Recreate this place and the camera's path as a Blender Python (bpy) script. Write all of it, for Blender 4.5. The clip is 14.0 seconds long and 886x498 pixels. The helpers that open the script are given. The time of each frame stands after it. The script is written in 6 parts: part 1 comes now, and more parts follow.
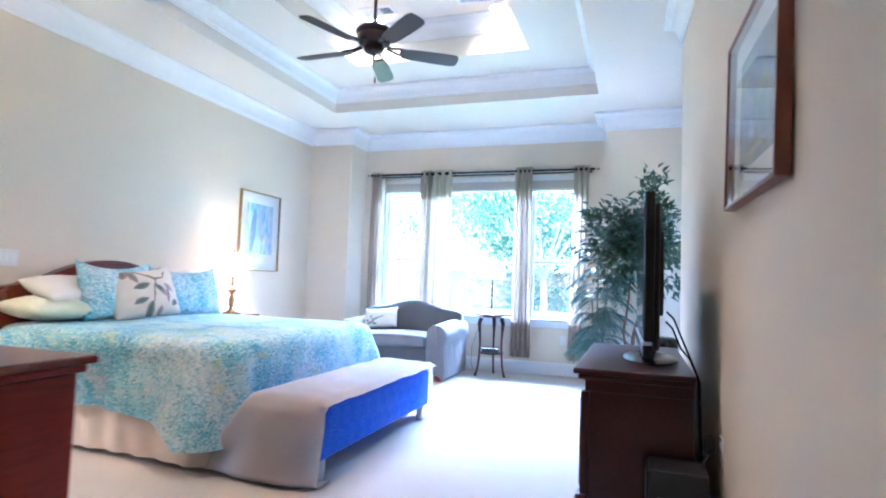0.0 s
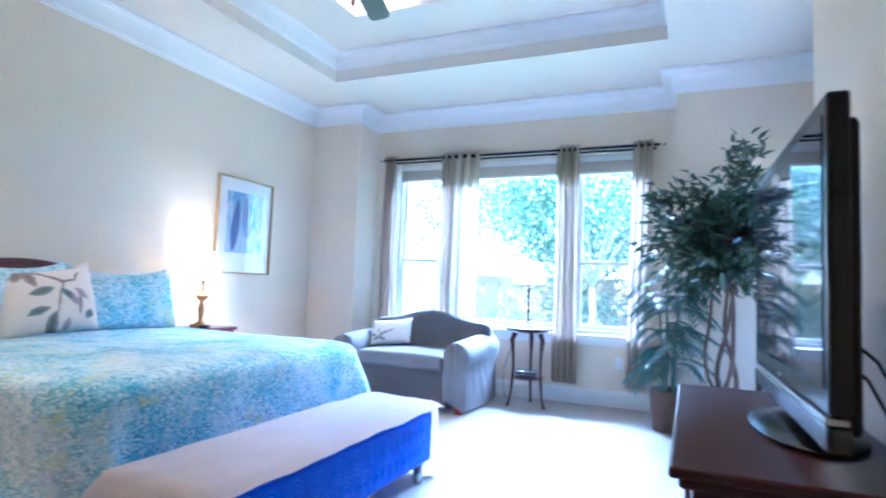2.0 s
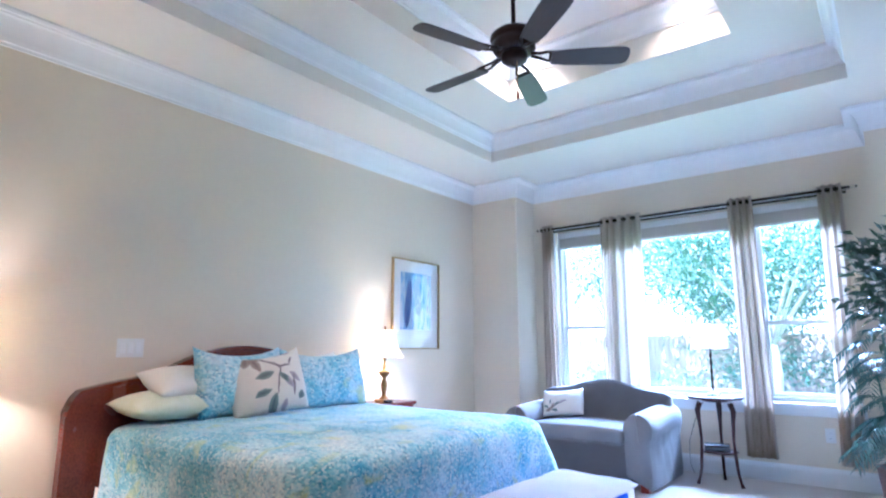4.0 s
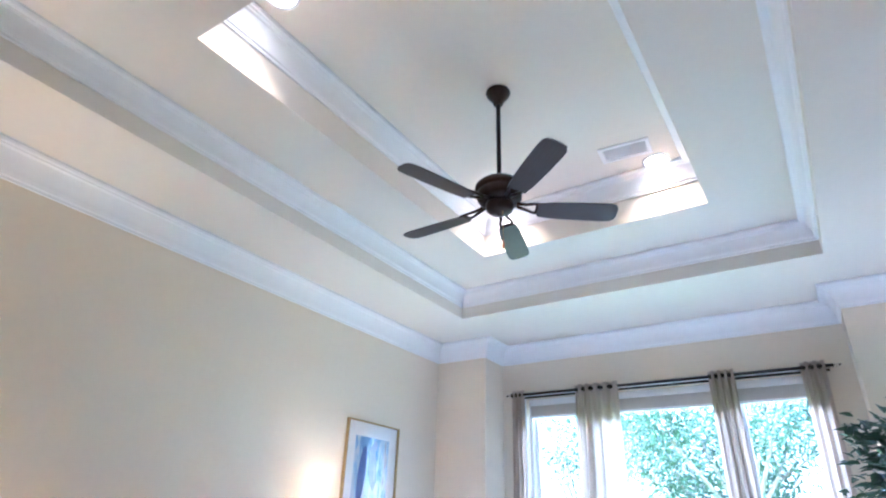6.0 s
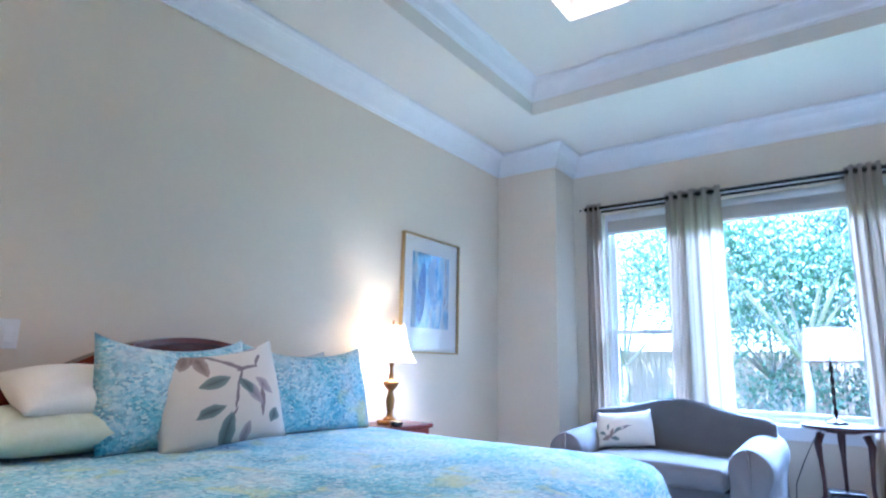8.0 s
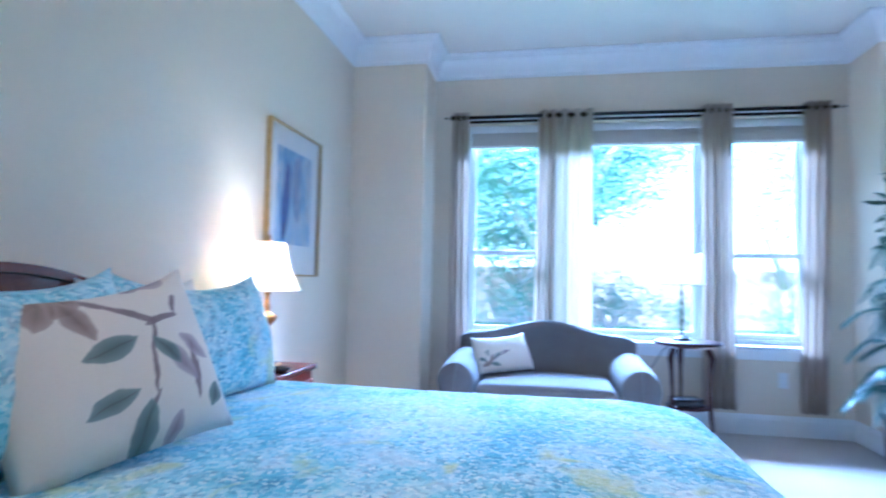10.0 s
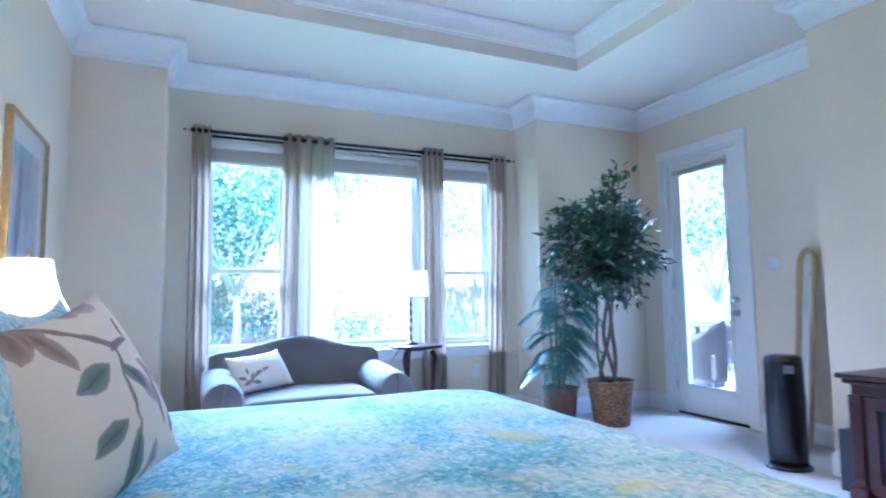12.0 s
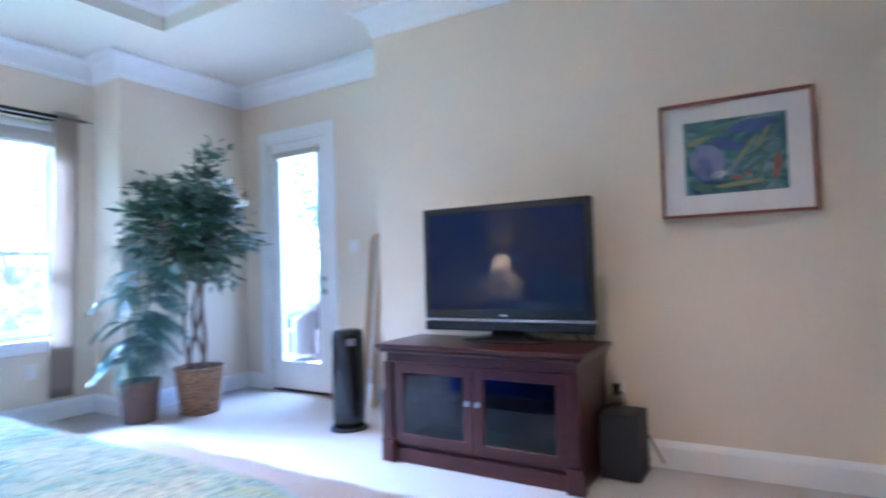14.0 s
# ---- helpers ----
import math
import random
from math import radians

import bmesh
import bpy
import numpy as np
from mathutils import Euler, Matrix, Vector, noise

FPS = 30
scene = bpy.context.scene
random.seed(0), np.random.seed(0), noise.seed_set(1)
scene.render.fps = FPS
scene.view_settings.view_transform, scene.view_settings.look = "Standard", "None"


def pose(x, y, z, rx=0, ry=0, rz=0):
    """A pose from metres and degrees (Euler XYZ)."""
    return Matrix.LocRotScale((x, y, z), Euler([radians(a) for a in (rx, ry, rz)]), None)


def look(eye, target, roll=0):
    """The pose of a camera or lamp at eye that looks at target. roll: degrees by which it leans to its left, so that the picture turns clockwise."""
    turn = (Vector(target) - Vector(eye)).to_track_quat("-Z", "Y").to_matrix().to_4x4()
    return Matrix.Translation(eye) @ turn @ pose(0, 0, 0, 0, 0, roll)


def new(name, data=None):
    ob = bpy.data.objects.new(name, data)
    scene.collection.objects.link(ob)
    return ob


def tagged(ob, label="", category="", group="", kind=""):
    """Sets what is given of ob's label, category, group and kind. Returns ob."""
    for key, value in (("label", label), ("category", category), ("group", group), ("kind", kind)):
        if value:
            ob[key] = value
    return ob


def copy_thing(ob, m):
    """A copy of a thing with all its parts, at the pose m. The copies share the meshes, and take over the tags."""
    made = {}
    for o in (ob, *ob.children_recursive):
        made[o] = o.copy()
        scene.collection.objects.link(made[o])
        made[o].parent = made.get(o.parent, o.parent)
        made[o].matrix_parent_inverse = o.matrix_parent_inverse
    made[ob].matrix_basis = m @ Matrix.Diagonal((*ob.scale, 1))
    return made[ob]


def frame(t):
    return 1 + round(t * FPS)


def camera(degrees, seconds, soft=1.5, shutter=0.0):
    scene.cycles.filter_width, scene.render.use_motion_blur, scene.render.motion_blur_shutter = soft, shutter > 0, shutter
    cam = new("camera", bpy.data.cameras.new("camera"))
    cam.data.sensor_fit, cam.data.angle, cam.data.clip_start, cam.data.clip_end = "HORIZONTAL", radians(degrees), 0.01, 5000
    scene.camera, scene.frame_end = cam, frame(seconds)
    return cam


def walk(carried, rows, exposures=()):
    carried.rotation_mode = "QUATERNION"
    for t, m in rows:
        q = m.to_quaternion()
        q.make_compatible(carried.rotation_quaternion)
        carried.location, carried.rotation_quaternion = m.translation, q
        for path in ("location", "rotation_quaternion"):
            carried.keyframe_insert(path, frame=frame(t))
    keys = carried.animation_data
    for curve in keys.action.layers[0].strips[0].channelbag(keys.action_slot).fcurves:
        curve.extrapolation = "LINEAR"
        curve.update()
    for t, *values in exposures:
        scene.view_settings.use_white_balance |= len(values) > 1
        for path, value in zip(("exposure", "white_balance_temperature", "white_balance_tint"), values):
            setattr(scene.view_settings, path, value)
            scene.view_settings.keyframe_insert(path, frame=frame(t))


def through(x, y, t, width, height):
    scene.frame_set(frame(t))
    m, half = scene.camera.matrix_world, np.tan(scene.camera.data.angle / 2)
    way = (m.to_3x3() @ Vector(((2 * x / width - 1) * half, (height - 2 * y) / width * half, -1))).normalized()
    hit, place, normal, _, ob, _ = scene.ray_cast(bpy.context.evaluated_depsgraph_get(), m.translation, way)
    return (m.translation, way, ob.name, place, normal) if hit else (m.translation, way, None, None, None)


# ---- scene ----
EXPOSURE, KELVIN, TINT = 3.60, 4280, 20
cam = camera(76.1, 14.0, 2.0, 0.5)
PATH = [
    (0, (0.820, 1.985, 1.049), (0.174, 3.864, 1.168), 2.0),
    (0.5, (0.812, 2.450, 1.039), (0.150, 4.324, 1.161), 2.1),
    (1, (0.762, 2.855, 1.036), (0.083, 4.73, 1.16), 2.3),
    (1.5, (0.66, 3.125, 1.04), (-0.012, 5.004, 1.175), 2.3),
    (2, (0.593, 3.271, 1.051), (-0.205, 5.1, 1.188), 2.2),
    (2.5, (0.542, 3.204, 1.066), (-0.475, 4.922, 1.19), 2.3),
    (2.7, (0.534, 3.183, 1.057), (-0.567, 4.848, 1.179), 2.3),
    (4.8, (0.47, 3.037, 1.149), (-0.721, 4.527, 1.75), 2.1),
    (5, (0.461, 3.065, 1.155), (-0.679, 4.558, 1.844), 2.1),
    (5.5, (0.361, 3.175, 1.199), (-0.68, 4.663, 2.038), 2.0),
    (6, (0.21, 3.29, 1.167), (-0.797, 4.775, 2.05), 2.1),
    (6.5, (-0.053, 3.498, 1.134), (-1.047, 4.999, 2.006), 2.1),
    (7, (-0.214, 3.654, 1.113), (-1.246, 5.185, 1.883), 2.5),
    (7.5, (-0.467, 3.839, 1.07), (-1.58, 5.403, 1.631), 2.1),
    (7.7, (-0.507, 3.884, 1.044), (-1.673, 5.437, 1.522), 2.1),
    (9.8, (-1.665, 4.193, 1.11), (-2.241, 6.108, 1.203), 1.6),
    (10, (-1.748, 4.184, 1.113), (-2.109, 6.151, 1.22), 1.2),
    (10.5, (-2.097, 4.27, 1.1), (-2.061, 6.266, 1.216), 0.5),
    (11, (-2.314, 4.286, 1.141), (-1.999, 6.257, 1.268), 0.2),
    (11.5, (-2.467, 4.158, 1.108), (-1.835, 6.048, 1.282), -0.3),
    (12, (-2.487, 3.972, 1.095), (-1.681, 5.794, 1.27), -0.7),
    (12.5, (-2.437, 3.825, 1.093), (-1.478, 5.573, 1.251), -0.8),
    (13, (-2.414, 3.754, 1.079), (-1.235, 5.364, 1.213), -1.1),
    (13.5, (-2.386, 3.735, 1.096), (-0.94, 5.114, 1.191), -1.3),
    (14, (-2.11, 3.745, 1.124), (-0.405, 4.787, 1.192), -1.8),
]
walk(cam, [(t, look(eye, target, roll)) for t, eye, target, roll in PATH],
     [(0.0, EXPOSURE + 0.35, KELVIN + 240, TINT), (1.5, EXPOSURE + 0.13, KELVIN - 40, TINT - 2), (2.7, EXPOSURE + 0.05, KELVIN + 30, TINT - 2),
      (5.0, EXPOSURE - 0.17, KELVIN + 360, TINT + 3), (6.5, EXPOSURE + 0.05, KELVIN + 500, TINT + 3), (7.5, EXPOSURE - 0.28, KELVIN + 250, TINT),
      (10.0, EXPOSURE - 0.45, KELVIN - 240, TINT - 4), (11.5, EXPOSURE - 0.36, KELVIN - 80, TINT - 4), (12.5, EXPOSURE - 0.22, KELVIN - 90, TINT - 3),
      (13.5, EXPOSURE - 0.07, KELVIN - 60, TINT), (14.0, EXPOSURE + 0.04, KELVIN + 120, TINT)])

# ---------------------------------------------------------------- world and light
world = bpy.data.worlds.new("sky")
scene.world = world
world.use_nodes = True
sky = world.node_tree.nodes.new("ShaderNodeTexSky")
sky.sky_type = "NISHITA"
sky.sun_disc = False
sky.sun_elevation = radians(52)
sky.sun_rotation = radians(215)
world.node_tree.links.new(sky.outputs[0], world.node_tree.nodes["Background"].inputs[0])
world.node_tree.nodes["Background"].inputs[1].default_value = 0.15

sun_data = bpy.data.lights.new("sun", "SUN")
sun_data.energy, sun_data.angle, sun_data.color = 5.0, radians(0.6), (1.0, 0.95, 0.88)
sun = new("sun", sun_data)
sun.matrix_world = look((0, 0, 20), (4, 9, 0))


def lamp(name, kind, place, power, colour, size=0.05, target=None):
    data = bpy.data.lights.new(name, kind)
    data.energy, data.color = power, colour
    if kind == "AREA":
        data.shape, data.size, data.spread = "DISK", size, radians(105)
    else:
        data.shadow_soft_size = size
    ob = new(name, data)
    ob.matrix_world = look(place, target) if target else Matrix.Translation(place)
    return ob



def sky_fill(name, place, target, wide, high, power):
    """An area lamp added out of view to boost the sky's light indoors."""
    data = bpy.data.lights.new(name, "AREA")
    data.shape, data.size, data.size_y = "RECTANGLE", wide, high
    data.energy, data.color = power, (0.72, 0.87, 1.0)
    new(name, data).matrix_world = look(place, target)


# added lamps, set above the sight lines, stand in for more sky
sky_fill("window_skylight", (-1.10, 16.0, 6.7), (-0.6, 4.0, 0.8), 8.0, 3.2, 2100.0)
sky_fill("door_sky_fill", (2.75, 7.75, 3.65), (0.3, 7.0, 0.5), 1.2, 1.0, 25.0)
CANS = [(-0.43, 6.96), (-1.68, 6.94), (-1.68, 4.50), (-0.43, 4.50)]

# ---------------------------------------------------------------- plan
SKEW = 0.0330                           # the television wall leans out towards the entry, metres a metre
XL, XT, XD = -3.285, 1.108, 1.740       # bed wall, television wall, garden-door wall
YT, YA, YW = 6.243, 8.445, 8.85         # corner of the television wall, alcove front, window wall
AL, AR = -2.693, 0.480                  # alcove sides
Z1, Z2, Z3 = 2.990, 3.252, 3.620        # the three ceiling levels
T1 = (-2.550, 0.435, 3.57, 7.735)       # first tray: x0, x1, y0, y1
T2 = (-1.942, -0.160, 4.28, 7.100)      # second tray
YN, XN, YB = 2.80, -0.80, 0.75          # near wall, its end, back of the entry
WIN = [(-2.42, -1.745), (-1.665, -0.535), (-0.455, 0.215)]
WZ0, WZ1 = 0.665, 2.42
DY0, DY1, DZ = 7.295, 8.105, 2.415      # garden door's opening


# ---------------------------------------------------------------- building helpers
def box(bm, x0, x1, y0, y1, z0, z1, bevel=0.0, segments=2):
    made = bmesh.ops.create_cube(bm, size=1.0, matrix=Matrix.LocRotScale(
        ((x0 + x1) / 2, (y0 + y1) / 2, (z0 + z1) / 2), None, (abs(x1 - x0), abs(y1 - y0), abs(z1 - z0))))
    if bevel:
        edges = list({e for v in made["verts"] for e in v.link_edges})
        bmesh.ops.bevel(bm, geom=edges, offset=bevel, segments=segments, affect="EDGES", profile=0.5)
    return bm


def lathe(bm, profile, at=(0, 0, 0), n=24, squash=(1, 1), cap=True):
    rings = []
    for r, z in profile:
        rings.append([bm.verts.new((at[0] + squash[0] * r * math.cos(2 * math.pi * i / n),
                                    at[1] + squash[1] * r * math.sin(2 * math.pi * i / n), at[2] + z)) for i in range(n)])
    for a, b in zip(rings, rings[1:]):
        for i in range(n):
            bm.faces.new((a[i], a[(i + 1) % n], b[(i + 1) % n], b[i]))
    if cap:
        for ring in (rings[0][::-1], rings[-1]):
            bm.faces.new(ring)
    return bm


def tube(bm, points, radii, n=8, cap=True):
    points = [Vector(p) for p in points]
    if not isinstance(radii, (list, tuple)):
        radii = [radii] * len(points)
    rings = []
    side = None
    for i, p in enumerate(points):
        way = (points[min(i + 1, len(points) - 1)] - points[max(i - 1, 0)]).normalized()
        if side is None:
            side = way.orthogonal().normalized()
        side = (side - way * side.dot(way)).normalized()
        other = way.cross(side)
        rings.append([bm.verts.new(p + radii[i] * (side * math.cos(2 * math.pi * k / n) + other * math.sin(2 * math.pi * k / n))) for k in range(n)])
    for a, b in zip(rings, rings[1:]):
        for k in range(n):
            bm.faces.new((a[k], a[(k + 1) % n], b[(k + 1) % n], b[k]))
    if cap:
        bm.faces.new(rings[0][::-1])
        bm.faces.new(rings[-1])
    return bm


def sheet(bm, nu, nv, place):
    rows = [[bm.verts.new(place(i / nu, j / nv)) for j in range(nv + 1)] for i in range(nu + 1)]
    for i in range(nu):
        for j in range(nv):
            bm.faces.new((rows[i][j], rows[i + 1][j], rows[i + 1][j + 1], rows[i][j + 1]))
    return rows


def sweep(bm, profile, path, closed=False, ends=True):
    """A moulding: profile points (out, up) carried along a level path; out is to the left of the way."""
    rings, n = [], len(path)
    for i, p in enumerate(path):
        p = Vector(p)
        before = (p - Vector(path[i - 1])).normalized() if (i or closed) else None
        after = (Vector(path[(i + 1) % n]) - p).normalized() if (i < n - 1 or closed) else None
        before, after = before or after, after or before
        a, b = Vector((-before.y, before.x, 0)), Vector((-after.y, after.x, 0))
        mitre = (a + b) / (1 + a.dot(b))
        rings.append([bm.verts.new(p + mitre * o + Vector((0, 0, u))) for o, u in profile])
    pairs = list(zip(rings, rings[1:])) + ([(rings[-1], rings[0])] if closed else [])
    for a, b in pairs:
        for k in range(len(profile) - 1):
            bm.faces.new((a[k], b[k], b[k + 1], a[k + 1]))
    if ends and not closed:
        bm.faces.new(rings[0])
        bm.faces.new(rings[-1][::-1])
    return bm


def finish(name, bm, material, smooth=False):
    bmesh.ops.recalc_face_normals(bm, faces=bm.faces)
    mesh = bpy.data.meshes.new(name)
    bm.to_mesh(mesh)
    bm.free()
    mesh.materials.append(material)
    if smooth:
        for poly in mesh.polygons:
            poly.use_smooth = True
    return mesh


def part(name, bm, material, parent, label="", smooth=False):
    ob = new(name, finish(name, bm, material, smooth))
    ob.parent = parent
    if label:
        ob["label"] = label
    return ob


def thing(name, label, category, at=(0, 0, 0), turn=0.0, group=""):
    ob = new(name)
    ob.matrix_world = pose(*at, 0, 0, turn)
    return tagged(ob, label, category, group)


def solid(name, bm, material, label="", category="", kind="", smooth=False, group=""):
    return tagged(new(name, finish(name, bm, material, smooth)), label, category, group, kind)


def smooth_edges(ob, angle=40):
    ob.data.set_sharp_from_angle(angle=radians(angle))
    return ob


def nz(x, y=0.0, z=0.0):
    return noise.noise(Vector((x, y, z)))


# ---------------------------------------------------------------- materials
def material(name, colour, rough=0.6, other=None, grain=40.0, patch=2.0, bump=0.1, bump_scale=None, metal=0.0,
             spec=0.5, stretch=(1, 1, 1), mix=0.5, sheen=0.0, coat=0.0):
    """Two scales of colour variation, a fine bump and a little unevenness of gloss."""
    m = bpy.data.materials.new(name)
    m.use_nodes = True
    nt = m.node_tree
    b = nt.nodes["Principled BSDF"]
    other = other or tuple(c * 0.86 for c in colour)
    co = nt.nodes.new("ShaderNodeTexCoord")
    mp = nt.nodes.new("ShaderNodeMapping")
    mp.inputs["Scale"].default_value = stretch
    nt.links.new(co.outputs["Object"], mp.inputs[0])
    n1 = nt.nodes.new("ShaderNodeTexNoise")
    n1.inputs["Scale"].default_value, n1.inputs["Detail"].default_value = grain, 5
    n2 = nt.nodes.new("ShaderNodeTexNoise")
    n2.inputs["Scale"].default_value, n2.inputs["Detail"].default_value = patch, 3
    nt.links.new(mp.outputs[0], n1.inputs["Vector"])
    nt.links.new(co.outputs["Object"], n2.inputs["Vector"])
    add = nt.nodes.new("ShaderNodeMath")
    add.operation = "MULTIPLY_ADD"
    add.inputs[1].default_value = mix
    nt.links.new(n1.outputs[0], add.inputs[0])
    half = nt.nodes.new("ShaderNodeMath")
    half.operation = "MULTIPLY"
    half.inputs[1].default_value = 1 - mix
    nt.links.new(n2.outputs[0], half.inputs[0])
    nt.links.new(half.outputs[0], add.inputs[2])
    ramp = nt.nodes.new("ShaderNodeValToRGB")
    ramp.color_ramp.elements[0].position, ramp.color_ramp.elements[1].position = 0.35, 0.65
    ramp.color_ramp.elements[0].color, ramp.color_ramp.elements[1].color = (*other, 1), (*colour, 1)
    nt.links.new(add.outputs[0], ramp.inputs[0])
    nt.links.new(ramp.outputs[0], b.inputs["Base Color"])
    rr = nt.nodes.new("ShaderNodeMapRange")
    rr.inputs["To Min"].default_value, rr.inputs["To Max"].default_value = rough * 0.85, min(1, rough * 1.15)
    nt.links.new(n2.outputs[0], rr.inputs[0])
    nt.links.new(rr.outputs[0], b.inputs["Roughness"])
    b.inputs["Metallic"].default_value = metal
    b.inputs["Specular IOR Level"].default_value = spec
    b.inputs["Sheen Weight"].default_value = sheen
    b.inputs["Coat Weight"].default_value = coat
    if bump:
        n3 = nt.nodes.new("ShaderNodeTexNoise")
        n3.inputs["Scale"].default_value, n3.inputs["Detail"].default_value = bump_scale or grain * 2, 4
        nt.links.new(mp.outputs[0], n3.inputs["Vector"])
        bp = nt.nodes.new("ShaderNodeBump")
        bp.inputs["Strength"].default_value, bp.inputs["Distance"].default_value = bump, 0.01
        nt.links.new(n3.outputs[0], bp.inputs["Height"])
        nt.links.new(bp.outputs[0], b.inputs["Normal"])
    return m


def glass_material(name, colour=(1, 1, 1), rough=0.0):
    m = bpy.data.materials.new(name)
    m.use_nodes = True
    nt = m.node_tree
    nt.nodes.remove(nt.nodes["Principled BSDF"])
    out = nt.nodes["Material Output"]
    clear, gloss, mix, face, power, lift = (nt.nodes.new("ShaderNode" + k) for k in ("BsdfTransparent", "BsdfGlossy", "MixShader", "LayerWeight", "Math", "Math"))
    clear.inputs[0].default_value = (*colour, 1)
    gloss.inputs["Roughness"].default_value = rough
    face.inputs[0].default_value = 0.5
    power.operation, lift.operation = "POWER", "MULTIPLY_ADD"
    power.inputs[1].default_value = 4.5
    lift.inputs[1].default_value, lift.inputs[2].default_value = 0.9, 0.03
    nt.links.new(face.outputs["Facing"], power.inputs[0])
    nt.links.new(power.outputs[0], lift.inputs[0])
    nt.links.new(lift.outputs[0], mix.inputs[0])
    nt.links.new(clear.outputs[0], mix.inputs[1])
    nt.links.new(gloss.outputs[0], mix.inputs[2])
    nt.links.new(mix.outputs[0], out.inputs[0])
    return m


def cloth_through(name, colour, other, through, grain=300.0, stretch=(1, 1, 1)):
    """Cloth that lets part of the light through."""
    m = material(name, colour, 0.9, other, grain=grain, patch=3.0, bump=0.15, stretch=stretch)
    nt = m.node_tree
    b, out = nt.nodes["Principled BSDF"], nt.nodes["Material Output"]
    tr, mx = nt.nodes.new("ShaderNodeBsdfTranslucent"), nt.nodes.new("ShaderNodeMixShader")
    tr.inputs[0].default_value = (*colour, 1)
    mx.inputs[0].default_value = through
    nt.links.new(b.outputs[0], mx.inputs[1])
    nt.links.new(tr.outputs[0], mx.inputs[2])
    nt.links.new(mx.outputs[0], out.inputs[0])
    return m


def emitter(name, colour, strength):
    m = bpy.data.materials.new(name)
    m.use_nodes = True
    b = m.node_tree.nodes["Principled BSDF"]
    b.inputs["Emission Color"].default_value, b.inputs["Emission Strength"].default_value = (*colour, 1), strength
    return m


def print_cloth(name, scale=1.0):
    """Watercolour print: dabs of teal, blue, yellow-green and white in drifting patches."""
    m = material(name, (0.7, 0.7, 0.7), 0.85, grain=400, bump=0.3, bump_scale=150, sheen=0.25)
    nt = m.node_tree
    b = nt.nodes["Principled BSDF"]
    co = nt.nodes.new("ShaderNodeTexCoord")

    def tex(sc, detail, dist=0.0):
        n = nt.nodes.new("ShaderNodeTexNoise")
        n.inputs["Scale"].default_value, n.inputs["Detail"].default_value, n.inputs["Distortion"].default_value = sc * scale, detail, dist
        nt.links.new(co.outputs["Object"], n.inputs["Vector"])
        return n

    def ramp(src, stops):
        r = nt.nodes.new("ShaderNodeValToRGB")
        el = r.color_ramp.elements
        for i, (pos, c) in enumerate(stops):
            e = el[i] if i < 2 else el.new(pos)
            e.position, e.color = pos, (*c, 1)
        nt.links.new(src.outputs[0], r.inputs[0])
        return r

    def blend(fac, a, c):
        x = nt.nodes.new("ShaderNodeMix")
        x.data_type = "RGBA"
        nt.links.new(fac.outputs[0], x.inputs[0])
        nt.links.new(a, x.inputs[6])
        nt.links.new(c, x.inputs[7])
        return x.outputs[2]

    base = ramp(tex(3.0, 5, 0.7), [(0.33, (0.66, 0.75, 0.76)), (0.70, (0.03, 0.21, 0.40)), (0.59, (0.10, 0.41, 0.58)), (0.51, (0.28, 0.58, 0.68)), (0.43, (0.50, 0.69, 0.75))])
    flat = nt.nodes.new("ShaderNodeMapping")
    flat.inputs["Scale"].default_value = (0.85, 0.85, 1.3)
    nt.links.new(co.outputs["Object"], flat.inputs[0])
    dots = nt.nodes.new("ShaderNodeTexVoronoi")
    dots.inputs["Scale"].default_value = 105 * scale
    nt.links.new(flat.outputs[0], dots.inputs["Vector"])
    sep = nt.nodes.new("ShaderNodeSeparateColor")
    nt.links.new(dots.outputs["Color"], sep.inputs[0])
    hue = ramp(dots, [(0.05, (0.02, 0.13, 0.28)), (0.95, (0.76, 0.78, 0.74)), (0.28, (0.05, 0.28, 0.46)), (0.52, (0.20, 0.50, 0.60)), (0.74, (0.52, 0.63, 0.66))])
    nt.links.new(sep.outputs[0], hue.inputs[0])
    where = ramp(tex(30, 3), [(0.36, (0.22, 0.22, 0.22)), (0.60, (0.68, 0.68, 0.68))])
    dabs = blend(where, base.outputs[0], hue.outputs[0])
    pale_at = ramp(tex(5.0, 3, 0.5), [(0.54, (0, 0, 0)), (0.68, (0.55, 0.55, 0.55))])
    pale = ramp(tex(60, 2), [(0.35, (0.40, 0.44, 0.50)), (0.60, (0.66, 0.68, 0.66))])
    dabs = blend(pale_at, dabs, pale.outputs[0])
    lime_at = ramp(tex(6.0, 3, 0.8), [(0.59, (0, 0, 0)), (0.70, (0.64, 0.64, 0.64))])
    lime_dab = ramp(tex(70, 2), [(0.40, (0.44, 0.46, 0.05)), (0.62, (0.58, 0.62, 0.34))])
    both = blend(lime_at, dabs, lime_dab.outputs[0])
    nt.links.new(both, b.inputs["Base Color"])
    return m


PAINT = material("wall_paint", (0.755, 0.655, 0.505), 0.75, (0.735, 0.635, 0.485), grain=25, patch=0.8, bump=0.05, bump_scale=140)
CEIL = material("ceiling_paint", (0.76, 0.705, 0.61), 0.85, (0.74, 0.685, 0.59), grain=20, patch=0.6, bump=0.05, bump_scale=160)
WHITE = material("white_trim_paint", (0.84, 0.83, 0.81), 0.45, (0.80, 0.79, 0.77), grain=15, patch=1.5, bump=0.02)
CARPET = material("carpet_pile", (0.545, 0.50, 0.44), 0.95, (0.42, 0.38, 0.33), grain=260, patch=1.3, bump=0.5, bump_scale=420, sheen=0.3, mix=0.6)
